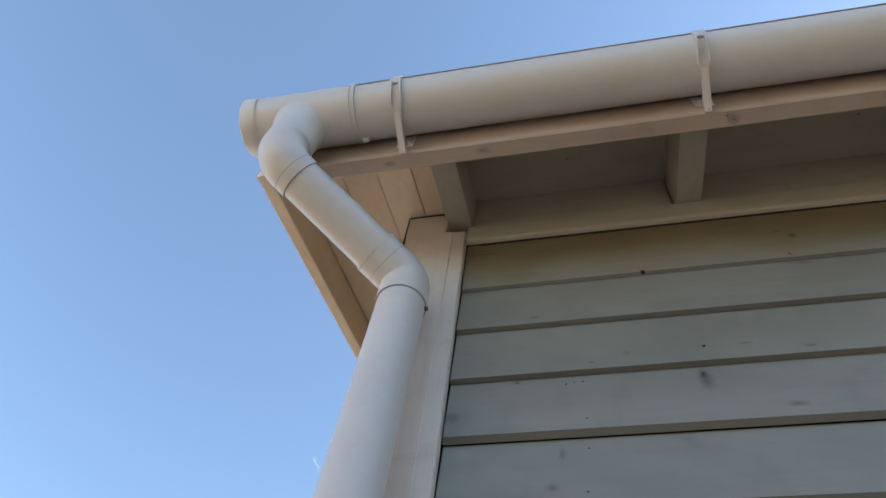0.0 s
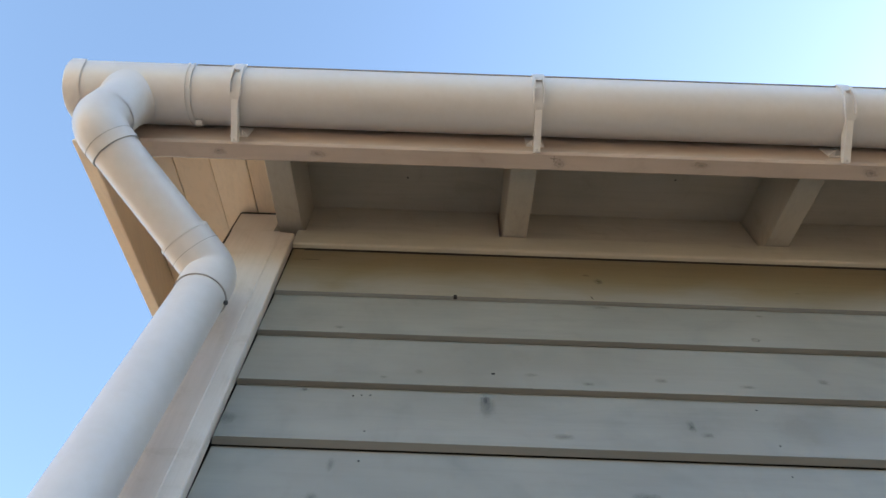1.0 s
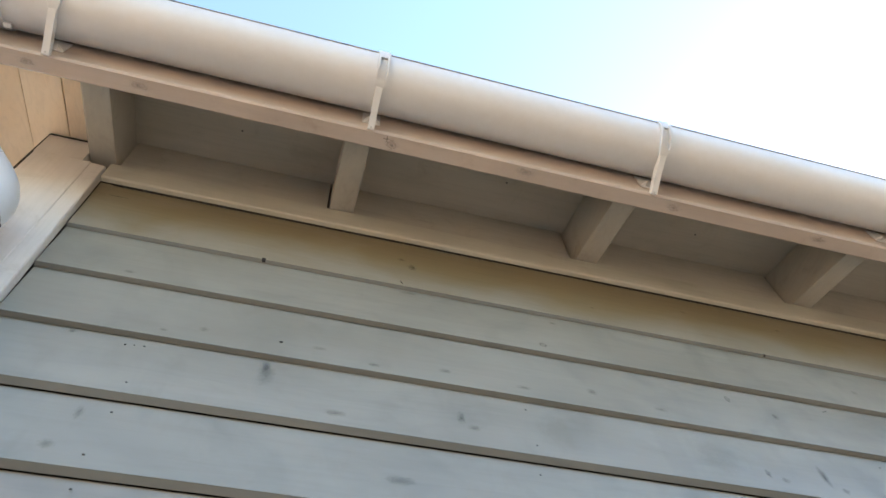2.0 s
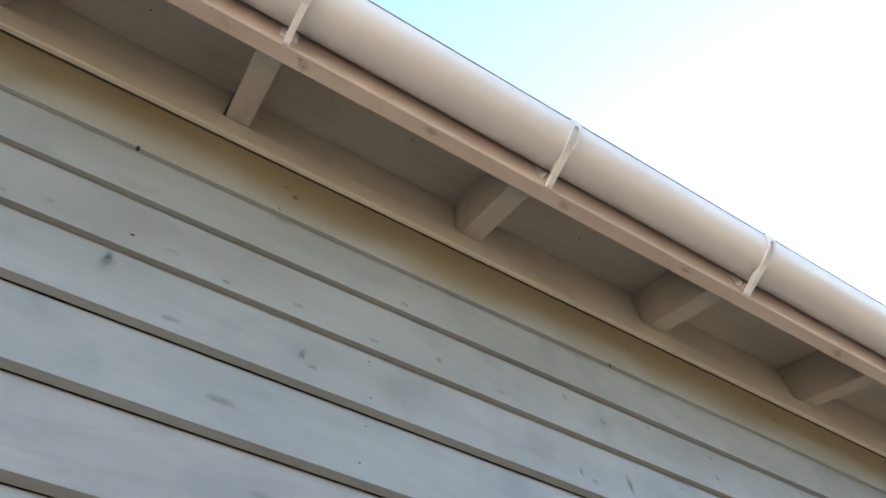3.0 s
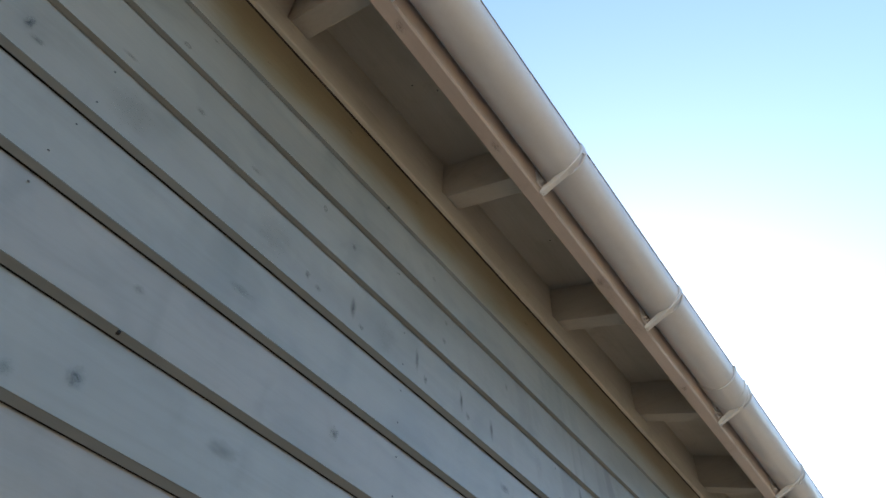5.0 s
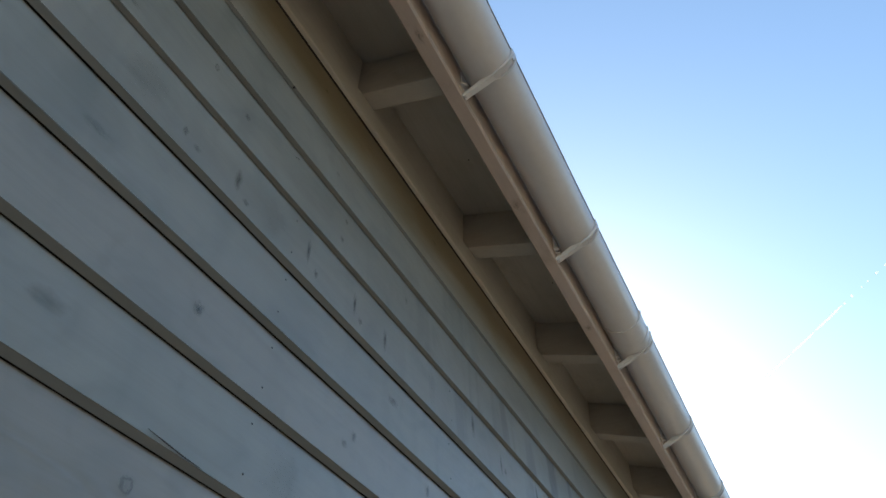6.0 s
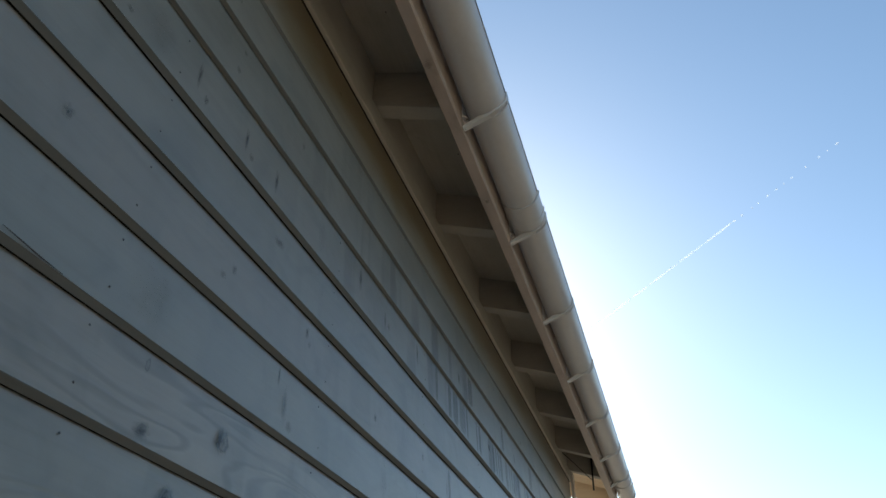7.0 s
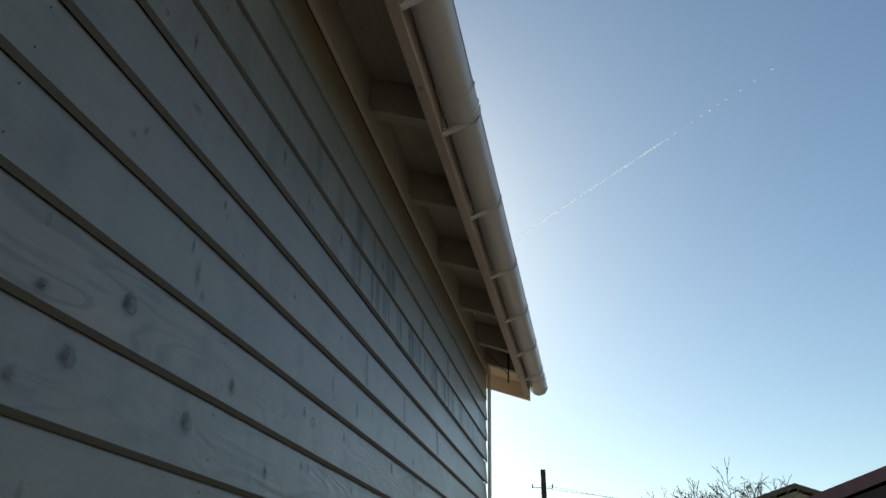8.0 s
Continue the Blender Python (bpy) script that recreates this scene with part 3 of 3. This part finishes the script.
# ---- marks on the boards ----
def knot_mat(name, col, stops, warped=0.5):
    """Marks that show through the glaze: stops give how strongly, from the heart outwards."""
    m, nt, b = nodes_of(name, 0.42)
    b.inputs["Base Color"].default_value = (*col, 1)
    tc = nt.nodes.new("ShaderNodeTexCoord")
    oi = nt.nodes.new("ShaderNodeObjectInfo")
    shift = nt.nodes.new("ShaderNodeVectorMath")
    shift.operation = "ADD"
    nt.links.new(tc.outputs["Object"], shift.inputs[0])
    nt.links.new(oi.outputs["Location"], shift.inputs[1])
    w = nt.nodes.new("ShaderNodeTexNoise")
    w.inputs["Scale"].default_value = 1.7
    w.inputs["Detail"].default_value = 2.5
    nt.links.new(shift.outputs[0], w.inputs["Vector"])
    warp = nt.nodes.new("ShaderNodeVectorMath")
    warp.operation = "MULTIPLY_ADD"
    warp.inputs[1].default_value = (2 * warped, 0.0, 2 * warped)
    nt.links.new(w.outputs["Color"], warp.inputs[0])
    off = nt.nodes.new("ShaderNodeVectorMath")
    off.operation = "SUBTRACT"
    off.inputs[1].default_value = (warped, 0.0, warped)
    nt.links.new(tc.outputs["Object"], off.inputs[0])
    nt.links.new(off.outputs[0], warp.inputs[2])
    ln = nt.nodes.new("ShaderNodeVectorMath")
    ln.operation = "LENGTH"
    nt.links.new(warp.outputs[0], ln.inputs[0])
    a = ramp(nt, ln.outputs["Value"], [(p, (v,) * 3) for p, v in stops])
    vary = ramp(nt, oi.outputs["Random"], [(0.0, (0.7,) * 3), (1.0, (1.15,) * 3)])
    nt.links.new(mix(nt, 1.0, a, vary, "MULTIPLY"), b.inputs["Alpha"])
    return m


INK = (0.050, 0.054, 0.054)
MARK_MATS = {
    "knot": knot_mat("knot_under_glaze", INK, [(0.0, 0.60), (0.16, 0.50), (0.28, 0.26), (0.42, 0.34), (0.54, 0.15), (0.92, 0.0)], 0.62),
    "dark_knot": knot_mat("dark_knot_under_glaze", (0.036, 0.040, 0.042), [(0.0, 0.66), (0.20, 0.54), (0.32, 0.32), (0.44, 0.42), (0.56, 0.20), (0.95, 0.0)], 0.62),
    # band: uneven sheen over planer ripples, painted as flat dark marks
    "band": knot_mat("ripple_sheen_band", INK, [(0.0, 0.30), (0.8, 0.27), (1.0, 0.24)], 0.2),
    "smudge": knot_mat("cloudy_thin_glaze", INK, [(0.0, 0.34), (0.35, 0.22), (0.92, 0.0)]),
    "streak": knot_mat("resin_streak_under_glaze", INK, [(0.0, 0.62), (0.22, 0.46), (0.50, 0.2), (0.92, 0.0)], 0.35),
    "ring": knot_mat("ringed_knot_under_glaze", INK, [(0.0, 0.16), (0.36, 0.12), (0.50, 0.36), (0.60, 0.30), (0.72, 0.06), (0.92, 0.0)], 0.38),
    "patch": knot_mat("broad_faint_patch", INK, [(0.0, 0.085), (0.45, 0.075), (0.95, 0.0)]),
}
MARK_WORDS = {"knot": "soft grey knot showing under the glaze", "dark_knot": "dark grey knot showing under the glaze", "band": "darker crosswise band painting the sheen of planer ripples", "smudge": "faint grey smudge in the glaze", "streak": "dark upright resin streak under the glaze",
              "ring": "thin grey outline of a knot", "patch": "broad faint patch of thinner glaze"}
disc = bmesh.new()
bmesh.ops.create_circle(disc, cap_ends=True, segments=20, radius=1.25, matrix=Matrix.Rotation(radians(90), 4, "X"))
knot_mesh = bpy.data.meshes.new("knot")
disc.to_mesh(knot_mesh)
disc.free()
MARK_MESHES = {}
for kind_of, mark_m in MARK_MATS.items():
    MARK_MESHES[kind_of] = knot_mesh.copy()
    MARK_MESHES[kind_of].materials.append(mark_m)
for v in MARK_MESHES["band"].vertices:
    # a slanting four-sided mark in place of the round one
    c = max(abs(v.co.x), abs(v.co.z))
    v.co.x, v.co.z = v.co.x / c + 0.10 * v.co.z / c, v.co.z / c
layer = 0


def marks(k, kind_of, *spots):
    """Marks on board k: metres along it, share of its height, half width and half height in millimetres."""
    global layer
    for x, u, w, h in spots:
        z = JOINT_1 - (k - u) * COVER
        layer += 1
        kn = tagged(new("knot" if "knot" in kind_of or kind_of == "ring" else "stain", MARK_MESHES[kind_of]), MARK_WORDS[kind_of])
        kn.parent = boards[k]
        room = max(0.004, min(z - (JOINT_1 - k * COVER) - 0.011, JOINT_1 - (k - 1) * COVER - z)) / 1.1
        kn.location = (x, -(0.0060 if k < 1 else 0.0085 if k < 3 else 0.0092) * (1 - u) - 0.0013 - 0.0001 * (layer % 5), z)
        kn.rotation_euler = (radians(-3.6 if k else -1.6), 0, 0)
        kn.scale = (w * 0.00125, 1, min(h * 0.00125, room))


marks(0, "smudge", (0.052, 0.93, 16, 5), (1.05, 0.46, 5, 3), (1.292, 0.90, 7, 4), (1.538, 0.90, 7, 4), (2.05, 0.80, 9, 5))
marks(0, "knot", (0.650, 0.62, 9, 12), (0.662, 0.92, 13, 6), (0.628, 0.80, 9, 5))
marks(1, "smudge", (0.146, 0.16, 10, 5), (0.640, 0.93, 18, 5), (0.941, 0.84, 7, 4), (1.62, 0.45, 7, 6))
marks(1, "ring", (0.902, 0.20, 9, 7))
marks(2, "smudge", (0.239, 0.16, 7, 4), (0.297, 0.30, 8, 7), (0.484, 0.31, 12, 5), (0.576, 0.16, 10, 5), (0.70, 0.28, 11, 6), (0.841, 0.21, 14, 5), (0.975, 0.37, 10, 8),
      (1.105, 0.24, 14, 6), (1.362, 0.52, 7, 9), (1.665, 0.33, 7, 9), (1.675, 0.77, 6, 7), (1.925, 0.62, 6, 11))
marks(2, "ring", (1.273, 0.75, 6, 10))
marks(3, "smudge", (0.012, 0.37, 15, 13), (0.408, 0.72, 13, 26), (1.293, 0.28, 8, 7), (1.757, 0.30, 8, 9), (2.46, 0.40, 9, 10), (0.52, 0.25, 16, 7))
marks(3, "knot", (0.114, 0.94, 7, 5), (0.720, 0.50, 7, 15), (0.740, 0.36, 11, 7), (1.265, 0.36, 6, 11), (1.410, 0.25, 8, 7), (1.607, 0.30, 7, 11))
marks(3, "streak", (0.406, 0.85, 7, 16), (1.385, 0.47, 8, 26), (1.580, 0.55, 6, 30), (1.735, 0.50, 6, 27), (1.850, 0.44, 7, 28), (2.270, 0.66, 10, 38), (2.435, 0.46, 7, 30), (2.690, 0.64, 9, 36))
marks(3, "patch", (0.885, 0.50, 34, 46), (1.175, 0.52, 36, 52), (2.055, 0.50, 16, 50), (1.48, 0.5, 28, 48))
marks(4, "smudge", (0.181, 0.76, 6, 13), (0.165, 0.30, 10, 8), (0.62, 0.45, 22, 8), (1.15, 0.4, 24, 9), (1.9, 0.6, 20, 10))
marks(5, "smudge", (1.011, 0.59, 9, 7), (1.755, 0.40, 10, 8), (2.068, 0.58, 7, 8), (0.70, 0.55, 16, 8))
marks(5, "knot", (1.390, 0.54, 10, 12), (1.784, 0.60, 9, 11), (2.056, 0.74, 8, 14), (2.770, 0.60, 10, 12), (2.42, 0.45, 8, 11))
marks(6, "smudge", (0.918, 0.22, 10, 10), (1.20, 0.6, 26, 12), (2.03, 0.22, 12, 12))
marks(6, "knot", (0.989, 0.46, 11, 14))
marks(6, "dark_knot", (3.658, 0.28, 10, 18), (2.95, 0.30, 8, 14))
marks(6, "streak", (1.980, 0.80, 5, 20), (2.008, 0.46, 10, 34), (2.737, 0.56, 6, 32), (3.110, 0.66, 6, 34), (3.40, 0.5, 7, 34))
marks(6, "patch", (2.50, 0.55, 20, 50), (1.62, 0.5, 40, 40))
marks(7, "ring", (1.373, 0.63, 11, 13), (1.650, 0.84, 6, 12), (1.850, 0.545, 18, 19), (2.198, 0.345, 11, 17), (2.625, 0.60, 17, 17))
marks(7, "dark_knot", (1.665, 0.20, 16, 14), (1.840, 0.56, 13, 18), (2.193, 0.36, 11, 19), (2.566, 0.68, 10, 19), (2.866, 0.70, 9, 17), (3.382, 0.72, 12, 22), (3.813, 0.78, 12, 20))
marks(8, "dark_knot", (1.657, 0.32, 15, 14), (1.745, 0.71, 15, 18), (2.060, 0.62, 18, 19), (2.386, 0.42, 11, 18), (2.584, 0.78, 9, 16), (2.631, 0.80, 8, 15), (3.05, 0.5, 12, 18))
marks(8, "ring", (1.752, 0.70, 17, 18), (2.066, 0.61, 18, 18))
kr = random.Random(21)
at = 2.86
while at < 5.3:
    wide = kr.choice((9, 12, 16, 24, 34)) * kr.uniform(0.8, 1.2)
    marks(3, "band", (at + wide * 0.001, 0.53, wide * 0.8, 70))
    at += wide * 0.002 + kr.choice((0.014, 0.022, 0.05, 0.11))
marks(2, "band", (3.25, 0.5, 22, 70), (3.74, 0.5, 14, 70), (4.3, 0.5, 26, 70))
marks(5, "band", (3.02, 0.5, 9, 70), (3.5, 0.5, 13, 70), (4.1, 0.5, 18, 70))
for _ in range(60):
    kk = kr.randint(1, 12)
    marks(kk, kr.choice(("knot", "streak", "smudge", "knot")), (kr.uniform(2.9 if kk < 9 else 1.2, 5.5), kr.uniform(0.25, 0.85), kr.uniform(5, 11), kr.uniform(9, 26)))
for x in (0.218, 0.836, 1.541, 2.15, 2.76, 3.37, 3.98):
    for k in range(3, 12):
        for u in (0.86, 0.26):
            z = JOINT_1 - (k - u) * COVER + rnd.uniform(-0.004, 0.004)
            kk, bm = blob(x + rnd.uniform(-0.006, 0.006), z, 0.0019, 0.0019, k + x + u, 0.0004)
            part("nail", bm, M_NAIL, boards[k], "small dark nail head")
for x, z, w, h in ((0.420, 2.511, 0.0035, 0.0025), (0.194, 2.449, 0.0018, 0.0018), (0.207, 2.451, 0.0014, 0.0014), (1.499, 2.585, 0.0016, 0.0016), (1.506, 2.588, 0.0016, 0.0016)):
    k, bm = blob(x, z, w, h, x, 0.0006)
    part("hole", bm, M_HOLE, boards[k], "small dark hole in the board")
for x, z0, w, h in ((0.356, 2.7425, 0.0035, 0.0085), (1.443, 2.7425, 0.0020, 0.0050), (1.010, 2.0640, 0.0022, 0.0045)):
    k = math.ceil((JOINT_1 - z0) / COVER)
    part("notch", box(x - w, x + w, -(0.0066 if k < 1 else 0.0098), -0.001, z0, z0 + h, 0.0008), M_HOLE, boards[k], "small dark notch in the board's lower edge")
# fine checks in the wood
M_CHECK = plain_mat("dark_check_in_wood", (0.06, 0.052, 0.040), 0.9)
for k, pts, r in ((0, ((0.624, -0.0062, 2.764), (0.6255, -0.0064, 2.757), (0.629, -0.0066, 2.7515)), 0.0009),
                  (0, ((0.030, -0.0026, 2.8765), (0.05, -0.0027, 2.8768), (0.068, -0.0025, 2.8770)), 0.0005),
                  (6, ((1.373, -0.0092, 1.941), (1.40, -0.0094, 1.9385), (1.43, -0.0096, 1.9355), (1.466, -0.0098, 1.9340)), 0.0008)):
    part("check", tube(pts, [r * 0.5] + [r] * (len(pts) - 2) + [r * 0.4], 6), M_CHECK, boards[k], "fine dark drying check")
part("check", tube([(0.533, -0.246, EAVE - 0.0001), (0.541, -0.2455, EAVE - 0.0001), (0.548, -0.246, EAVE - 0.0001)], [0.0003, 0.0007, 0.0003], 6), M_CHECK, roof, "cross-shaped check in the fascia")
part("check", tube([(0.5405, -0.252, EAVE - 0.0001), (0.541, -0.246, EAVE - 0.0001), (0.5405, -0.239, EAVE - 0.0001)], [0.0003, 0.0007, 0.0003], 6), M_CHECK, roof, "cross-shaped check in the fascia")

M_PALE_KNOT = knot_mat("knot_under_white_paint", (0.44, 0.39, 0.335), [(0.0, 0.6), (0.14, 0.5), (0.28, 0.2), (0.42, 0.4), (0.54, 0.12), (0.92, 0.0)])
pale_knot_mesh = knot_mesh.copy()
pale_knot_mesh.materials.append(M_PALE_KNOT)
for x, y, w, h in ((0.075, -0.240, 9, 6), (0.553, -0.236, 6, 8), (0.83, -0.243, 8, 5), (1.165, -0.238, 7, 7), (1.52, -0.241, 9, 5), (2.05, -0.237, 8, 6), (2.62, -0.240, 8, 6), (-0.12, -0.238, 7, 5)):
    kn = tagged(new("knot", pale_knot_mesh), "faint knot in the painted fascia")
    kn.parent = roof
    kn.location = (x, y, EAVE - 0.0012)
    kn.rotation_euler = (radians(90), 0, 0)
    kn.scale = (w * 0.0030, 1, h * 0.0022)
for x, y in ((0.24, -0.10), (0.27, -0.16), (0.86, -0.12), (1.42, -0.14), (1.38, -0.09), (2.02, -0.12), (2.60, -0.15)):
    zz = roof_z(y, sheath_base)
    part("nail", tube([(x, y, zz + 0.001), (x, y, zz - 0.0012)], 0.0024, 8), M_NAIL, roof, "small dark nail head")

# black cable end under the far verge
cable = thing("cable", "black cable end hanging from the far eaves soffit", "cable")
part("wire", tube([(5.36, -0.045, 3.02), (5.50, -0.09, 3.065), (5.60, -0.15, 3.085), (5.622, -0.16, 3.05), (5.615, -0.16, 2.98), (5.60, -0.16, 2.84)], 0.0055, 8), M_CABLE, cable)
part("wire", tube([(5.30, -0.022, 2.995), (5.45, -0.08, 2.962), (5.60, -0.155, 2.905)], 0.0026, 6), M_CABLE, cable, "thin black wire")

# ---- surroundings ----
M_POLE = plain_mat("weathered_pole_wood", (0.05, 0.04, 0.032), 0.9)
M_BARK = plain_mat("bare_bark", (0.15, 0.115, 0.08), 0.9)
M_MAROON = plain_mat("maroon_sheet_roof", (0.125, 0.045, 0.050), 0.5, vary=0.2)
M_BROWN = plain_mat("brown_tile_roof", (0.12, 0.08, 0.05), 0.8, vary=0.2)
M_RENDER = plain_mat("tan_render", (0.36, 0.27, 0.17), 0.9, vary=0.1)
M_DARK = plain_mat("dark_gable_timber", (0.05, 0.035, 0.035), 0.8)


def away(az, dist, z=0.0):
    return Vector((0.96 + dist * math.cos(radians(az)), -0.68 + dist * math.sin(radians(az)), z))


pp = away(3.7, 30)
pole = thing("utility_pole", "dark weathered wooden utility pole with insulators", "utility pole", at=(0, 0, 0))
part("post", tube([pp, pp + Vector((0, 0.06, 6.72))], [0.13, 0.10], 12), M_POLE, pole)
part("bracket_arm", tube([pp + Vector((0, -0.3, 6.0)), pp + Vector((0, 0.5, 6.04))], 0.012, 6), M_POLE, pole)
for dy in (-0.3, 0.5):
    part("insulator", tube([pp + Vector((0, dy, 6.02)), pp + Vector((0, dy, 6.16))], [0.035, 0.02], 8), M_POLE, pole)
for j, (dz, sag) in enumerate(((5.98, 0.5), (6.10, 0.7))):
    a, b = pp + Vector((0, -0.1, dz)), away(-24, 42, 6.4 - 0.3 * j)
    pts = [a.lerp(b, i / 16) - Vector((0, 0, sag * 4 * (i / 16) * (1 - i / 16))) for i in range(17)]
    tagged(part("overhead_wire", tube(pts, 0.006, 5), M_CABLE), "thin overhead wire from the wooden pole", "overhead wire", "overhead wires")


def bare_tree(base, height, seed, lean=0.0):
    r = random.Random(seed)
    t = thing("tree", "bare leafless tree with thin tangled twigs", "tree")
    tb, cb = bmesh.new(), bmesh.new()

    def limb(bm, a, b, ra, rb, seg):
        d = (b - a).normalized()
        u, v = frame_at(d)
        q0 = [bm.verts.new(a + ra * (math.cos(c) * u + math.sin(c) * v)) for c in (2 * math.pi * k / seg for k in range(seg))]
        q1 = [bm.verts.new(b + rb * (math.cos(c) * u + math.sin(c) * v)) for c in (2 * math.pi * k / seg for k in range(seg))]
        for k in range(seg):
            bm.faces.new((q0[k], q0[(k + 1) % seg], q1[(k + 1) % seg], q1[k]))

    def grow(p, d, length, rad, depth):
        for s in range(3):
            q = p + d * length / 3
            limb(cb if depth else tb, p, q, max(rad, 0.0065), max(rad * 0.86, 0.0060), 7 if depth < 2 else 4)
            rad *= 0.86
            p = q
            d = (d + Vector((r.uniform(-1, 1), r.uniform(-1, 1), r.uniform(-0.6, 0.6))) * 0.42).normalized()
            if depth and depth < 5 and r.random() < 0.75:
                e = (d + Vector((r.uniform(-1, 1), r.uniform(-1, 1), r.uniform(-0.3, 0.8))) * 0.75).normalized()
                grow(p, e, length * r.uniform(0.45, 0.7), rad * 0.55, depth + 1)
        if depth < 5:
            for _ in range(r.choice((2, 2, 3)) if depth else 6):
                e = (d + Vector((r.uniform(-1, 1), r.uniform(-1, 1), r.uniform(-0.4, 0.7))) * (0.65 if depth else 0.8)).normalized()
                grow(p, e, length * r.uniform(0.55, 0.8), rad * 0.62, depth + 1)

    grow(Vector(base), Vector((0, lean, 1)).normalized(), height * 0.30, height * 0.026, 0)
    part("trunk", tb, M_BARK, t)
    part("crown", cb, M_BARK, t)
    return t


bare_tree(away(-10.6, 22), 6.45, 3)
bare_tree(away(-9.3, 23), 5.7, 27)
bare_tree(away(-7.6, 24), 6.5, 8)
bare_tree(away(-6.4, 23), 5.6, 14)
bare_tree(away(-2.6, 30), 6.3, 11)
# yellow-green clump caught in the nearest crown
clump = thing("leaf_clump", "small yellow-green clump of leaves in a bare tree", "leaves")
lr, lb = random.Random(4), bmesh.new()
cc = away(-10.9, 22, 4.62)
for _ in range(150):
    p = cc + Vector((lr.gauss(0, 0.10), lr.gauss(0, 0.10), lr.gauss(0, 0.16)))
    q = Matrix.Translation(p) @ Euler((lr.uniform(0, 6), lr.uniform(0, 6), lr.uniform(0, 6))).to_matrix().to_4x4()
    lb.faces.new([lb.verts.new(q @ Vector(c)) for c in ((-0.035, 0, 0), (0, -0.016, 0.004), (0.035, 0, 0), (0, 0.016, 0.004))])
part("leaves", lb, plain_mat("yellow_green_leaf", (0.20, 0.17, 0.05), 0.7, vary=0.3), clump)


def gable_house(name, label, cx, cy, half, depth, eave, apex, wall_m, roof_m):
    """A house whose gable faces -x."""
    h = thing(name, label, "house")
    part("wall", prism([(-half + cy, 0), (half + cy, 0), (half + cy, eave), (cy, apex - 0.1), (-half + cy, eave)], cx, cx + depth), wall_m, h)
    t, o = 0.14, 0.3
    k = (apex - eave) / half
    for s in (-1, 1):
        pr = [(cy, apex), (cy + s * (half + o), eave - k * o), (cy + s * (half + o), eave - k * o + t), (cy, apex + t)]
        part("roof", prism(pr, cx - 0.12, cx + depth + 0.4), roof_m, h)
    part("verge_board", prism([(cy - half - o, eave - k * o), (cy - half - o, eave - k * o + t + 0.04), (cy, apex + t + 0.04), (cy + half + o, eave - k * o + t + 0.04), (cy + half + o, eave - k * o), (cy, apex)], cx - 0.15, cx - 0.121), roof_m, h)
    part("window", box(cx - 0.03, cx, cy - 0.6, cy + 0.6, 1.0, 2.2), M_DARK, h, "dark gable window")
    return h


g = away(-13.84, 30)
gable_house("neighbour_house", "tan rendered house with a low brown tiled gable roof", g.x, g.y, 4.0, 9.0, 4.42, 5.82, M_RENDER, M_BROWN)
g = away(-20, 12)
gable_house("shed", "dark timber outbuilding with a maroon sheet metal roof", g.x, g.y - 1.9, 4.2, 8.0, 2.42, 4.02, M_DARK, M_MAROON)


def trail_mat():
    m, nt, b = nodes_of("white_vapour", 1.0)
    tl, tr, mx = nt.nodes.new("ShaderNodeBsdfTranslucent"), nt.nodes.new("ShaderNodeBsdfTransparent"), nt.nodes.new("ShaderNodeMixShader")
    tl.inputs["Color"].default_value = (1.0, 1.0, 1.0, 1)
    mx.inputs[0].default_value = 0.15
    nt.links.new(tr.outputs[0], mx.inputs[1])
    nt.links.new(tl.outputs[0], mx.inputs[2])
    nt.links.new(mx.outputs[0], nt.nodes["Material Output"].inputs["Surface"])
    return m


M_TRAIL = trail_mat()


def direction(az, el):
    return Vector((math.cos(radians(az)) * math.cos(radians(el)), math.sin(radians(az)) * math.cos(radians(el)), math.sin(radians(el))))


def contrail(a, b, dist, size, breaks, seed):
    """A thin trail of vapour, whole at its old end and broken into puffs where it fades."""
    r = random.Random(seed)
    t = bmesh.new()
    pa, pb = direction(*a) * dist, direction(*b) * dist
    d = (pb - pa).normalized()
    u, v = frame_at(d)
    at, span = 0.0, (pb - pa).length
    while at < span:
        share = at / span
        length = span * (r.uniform(0.05, 0.12) if share < breaks else r.uniform(0.004, 0.012))
        thick = size * r.uniform(0.8, 1.2) * (1.9 - 1.2 * share if share < breaks else 1.35)
        steps = max(4, int(length / (size * 2.5)))
        rings = []
        for i in range(steps + 1):
            w = i / steps
            rad = thick * max(0.04, math.sin(math.pi * w) ** 0.35) * r.uniform(0.92, 1.06)
            c = pa + d * (at + length * w) + (u * r.uniform(-1, 1) + v * r.uniform(-1, 1)) * size * 0.2
            rings.append([t.verts.new(c + rad * (math.cos(k) * u + math.sin(k) * v)) for k in (2 * math.pi * n / 8 for n in range(8))])
        for q0, q1 in zip(rings, rings[1:]):
            for k in range(8):
                t.faces.new((q0[k], q0[(k + 1) % 8], q1[(k + 1) % 8], q1[k]))
        at += length + (size * 0.5 if share < breaks else span * r.uniform(0.006, 0.03) * (0.5 + share))
    return tagged(part("contrail", t, M_TRAIL, smooth=True), "thin broken white aircraft vapour trail across the sky", "contrail", kind="stuff")


contrail((6.5, 27.3), (-19.2, 37.9), 3000, 3.3, 0.52, 2)
contrail((118.3, 40.1), (117.2, 39.3), 3000, 3.0, 0.9, 4)
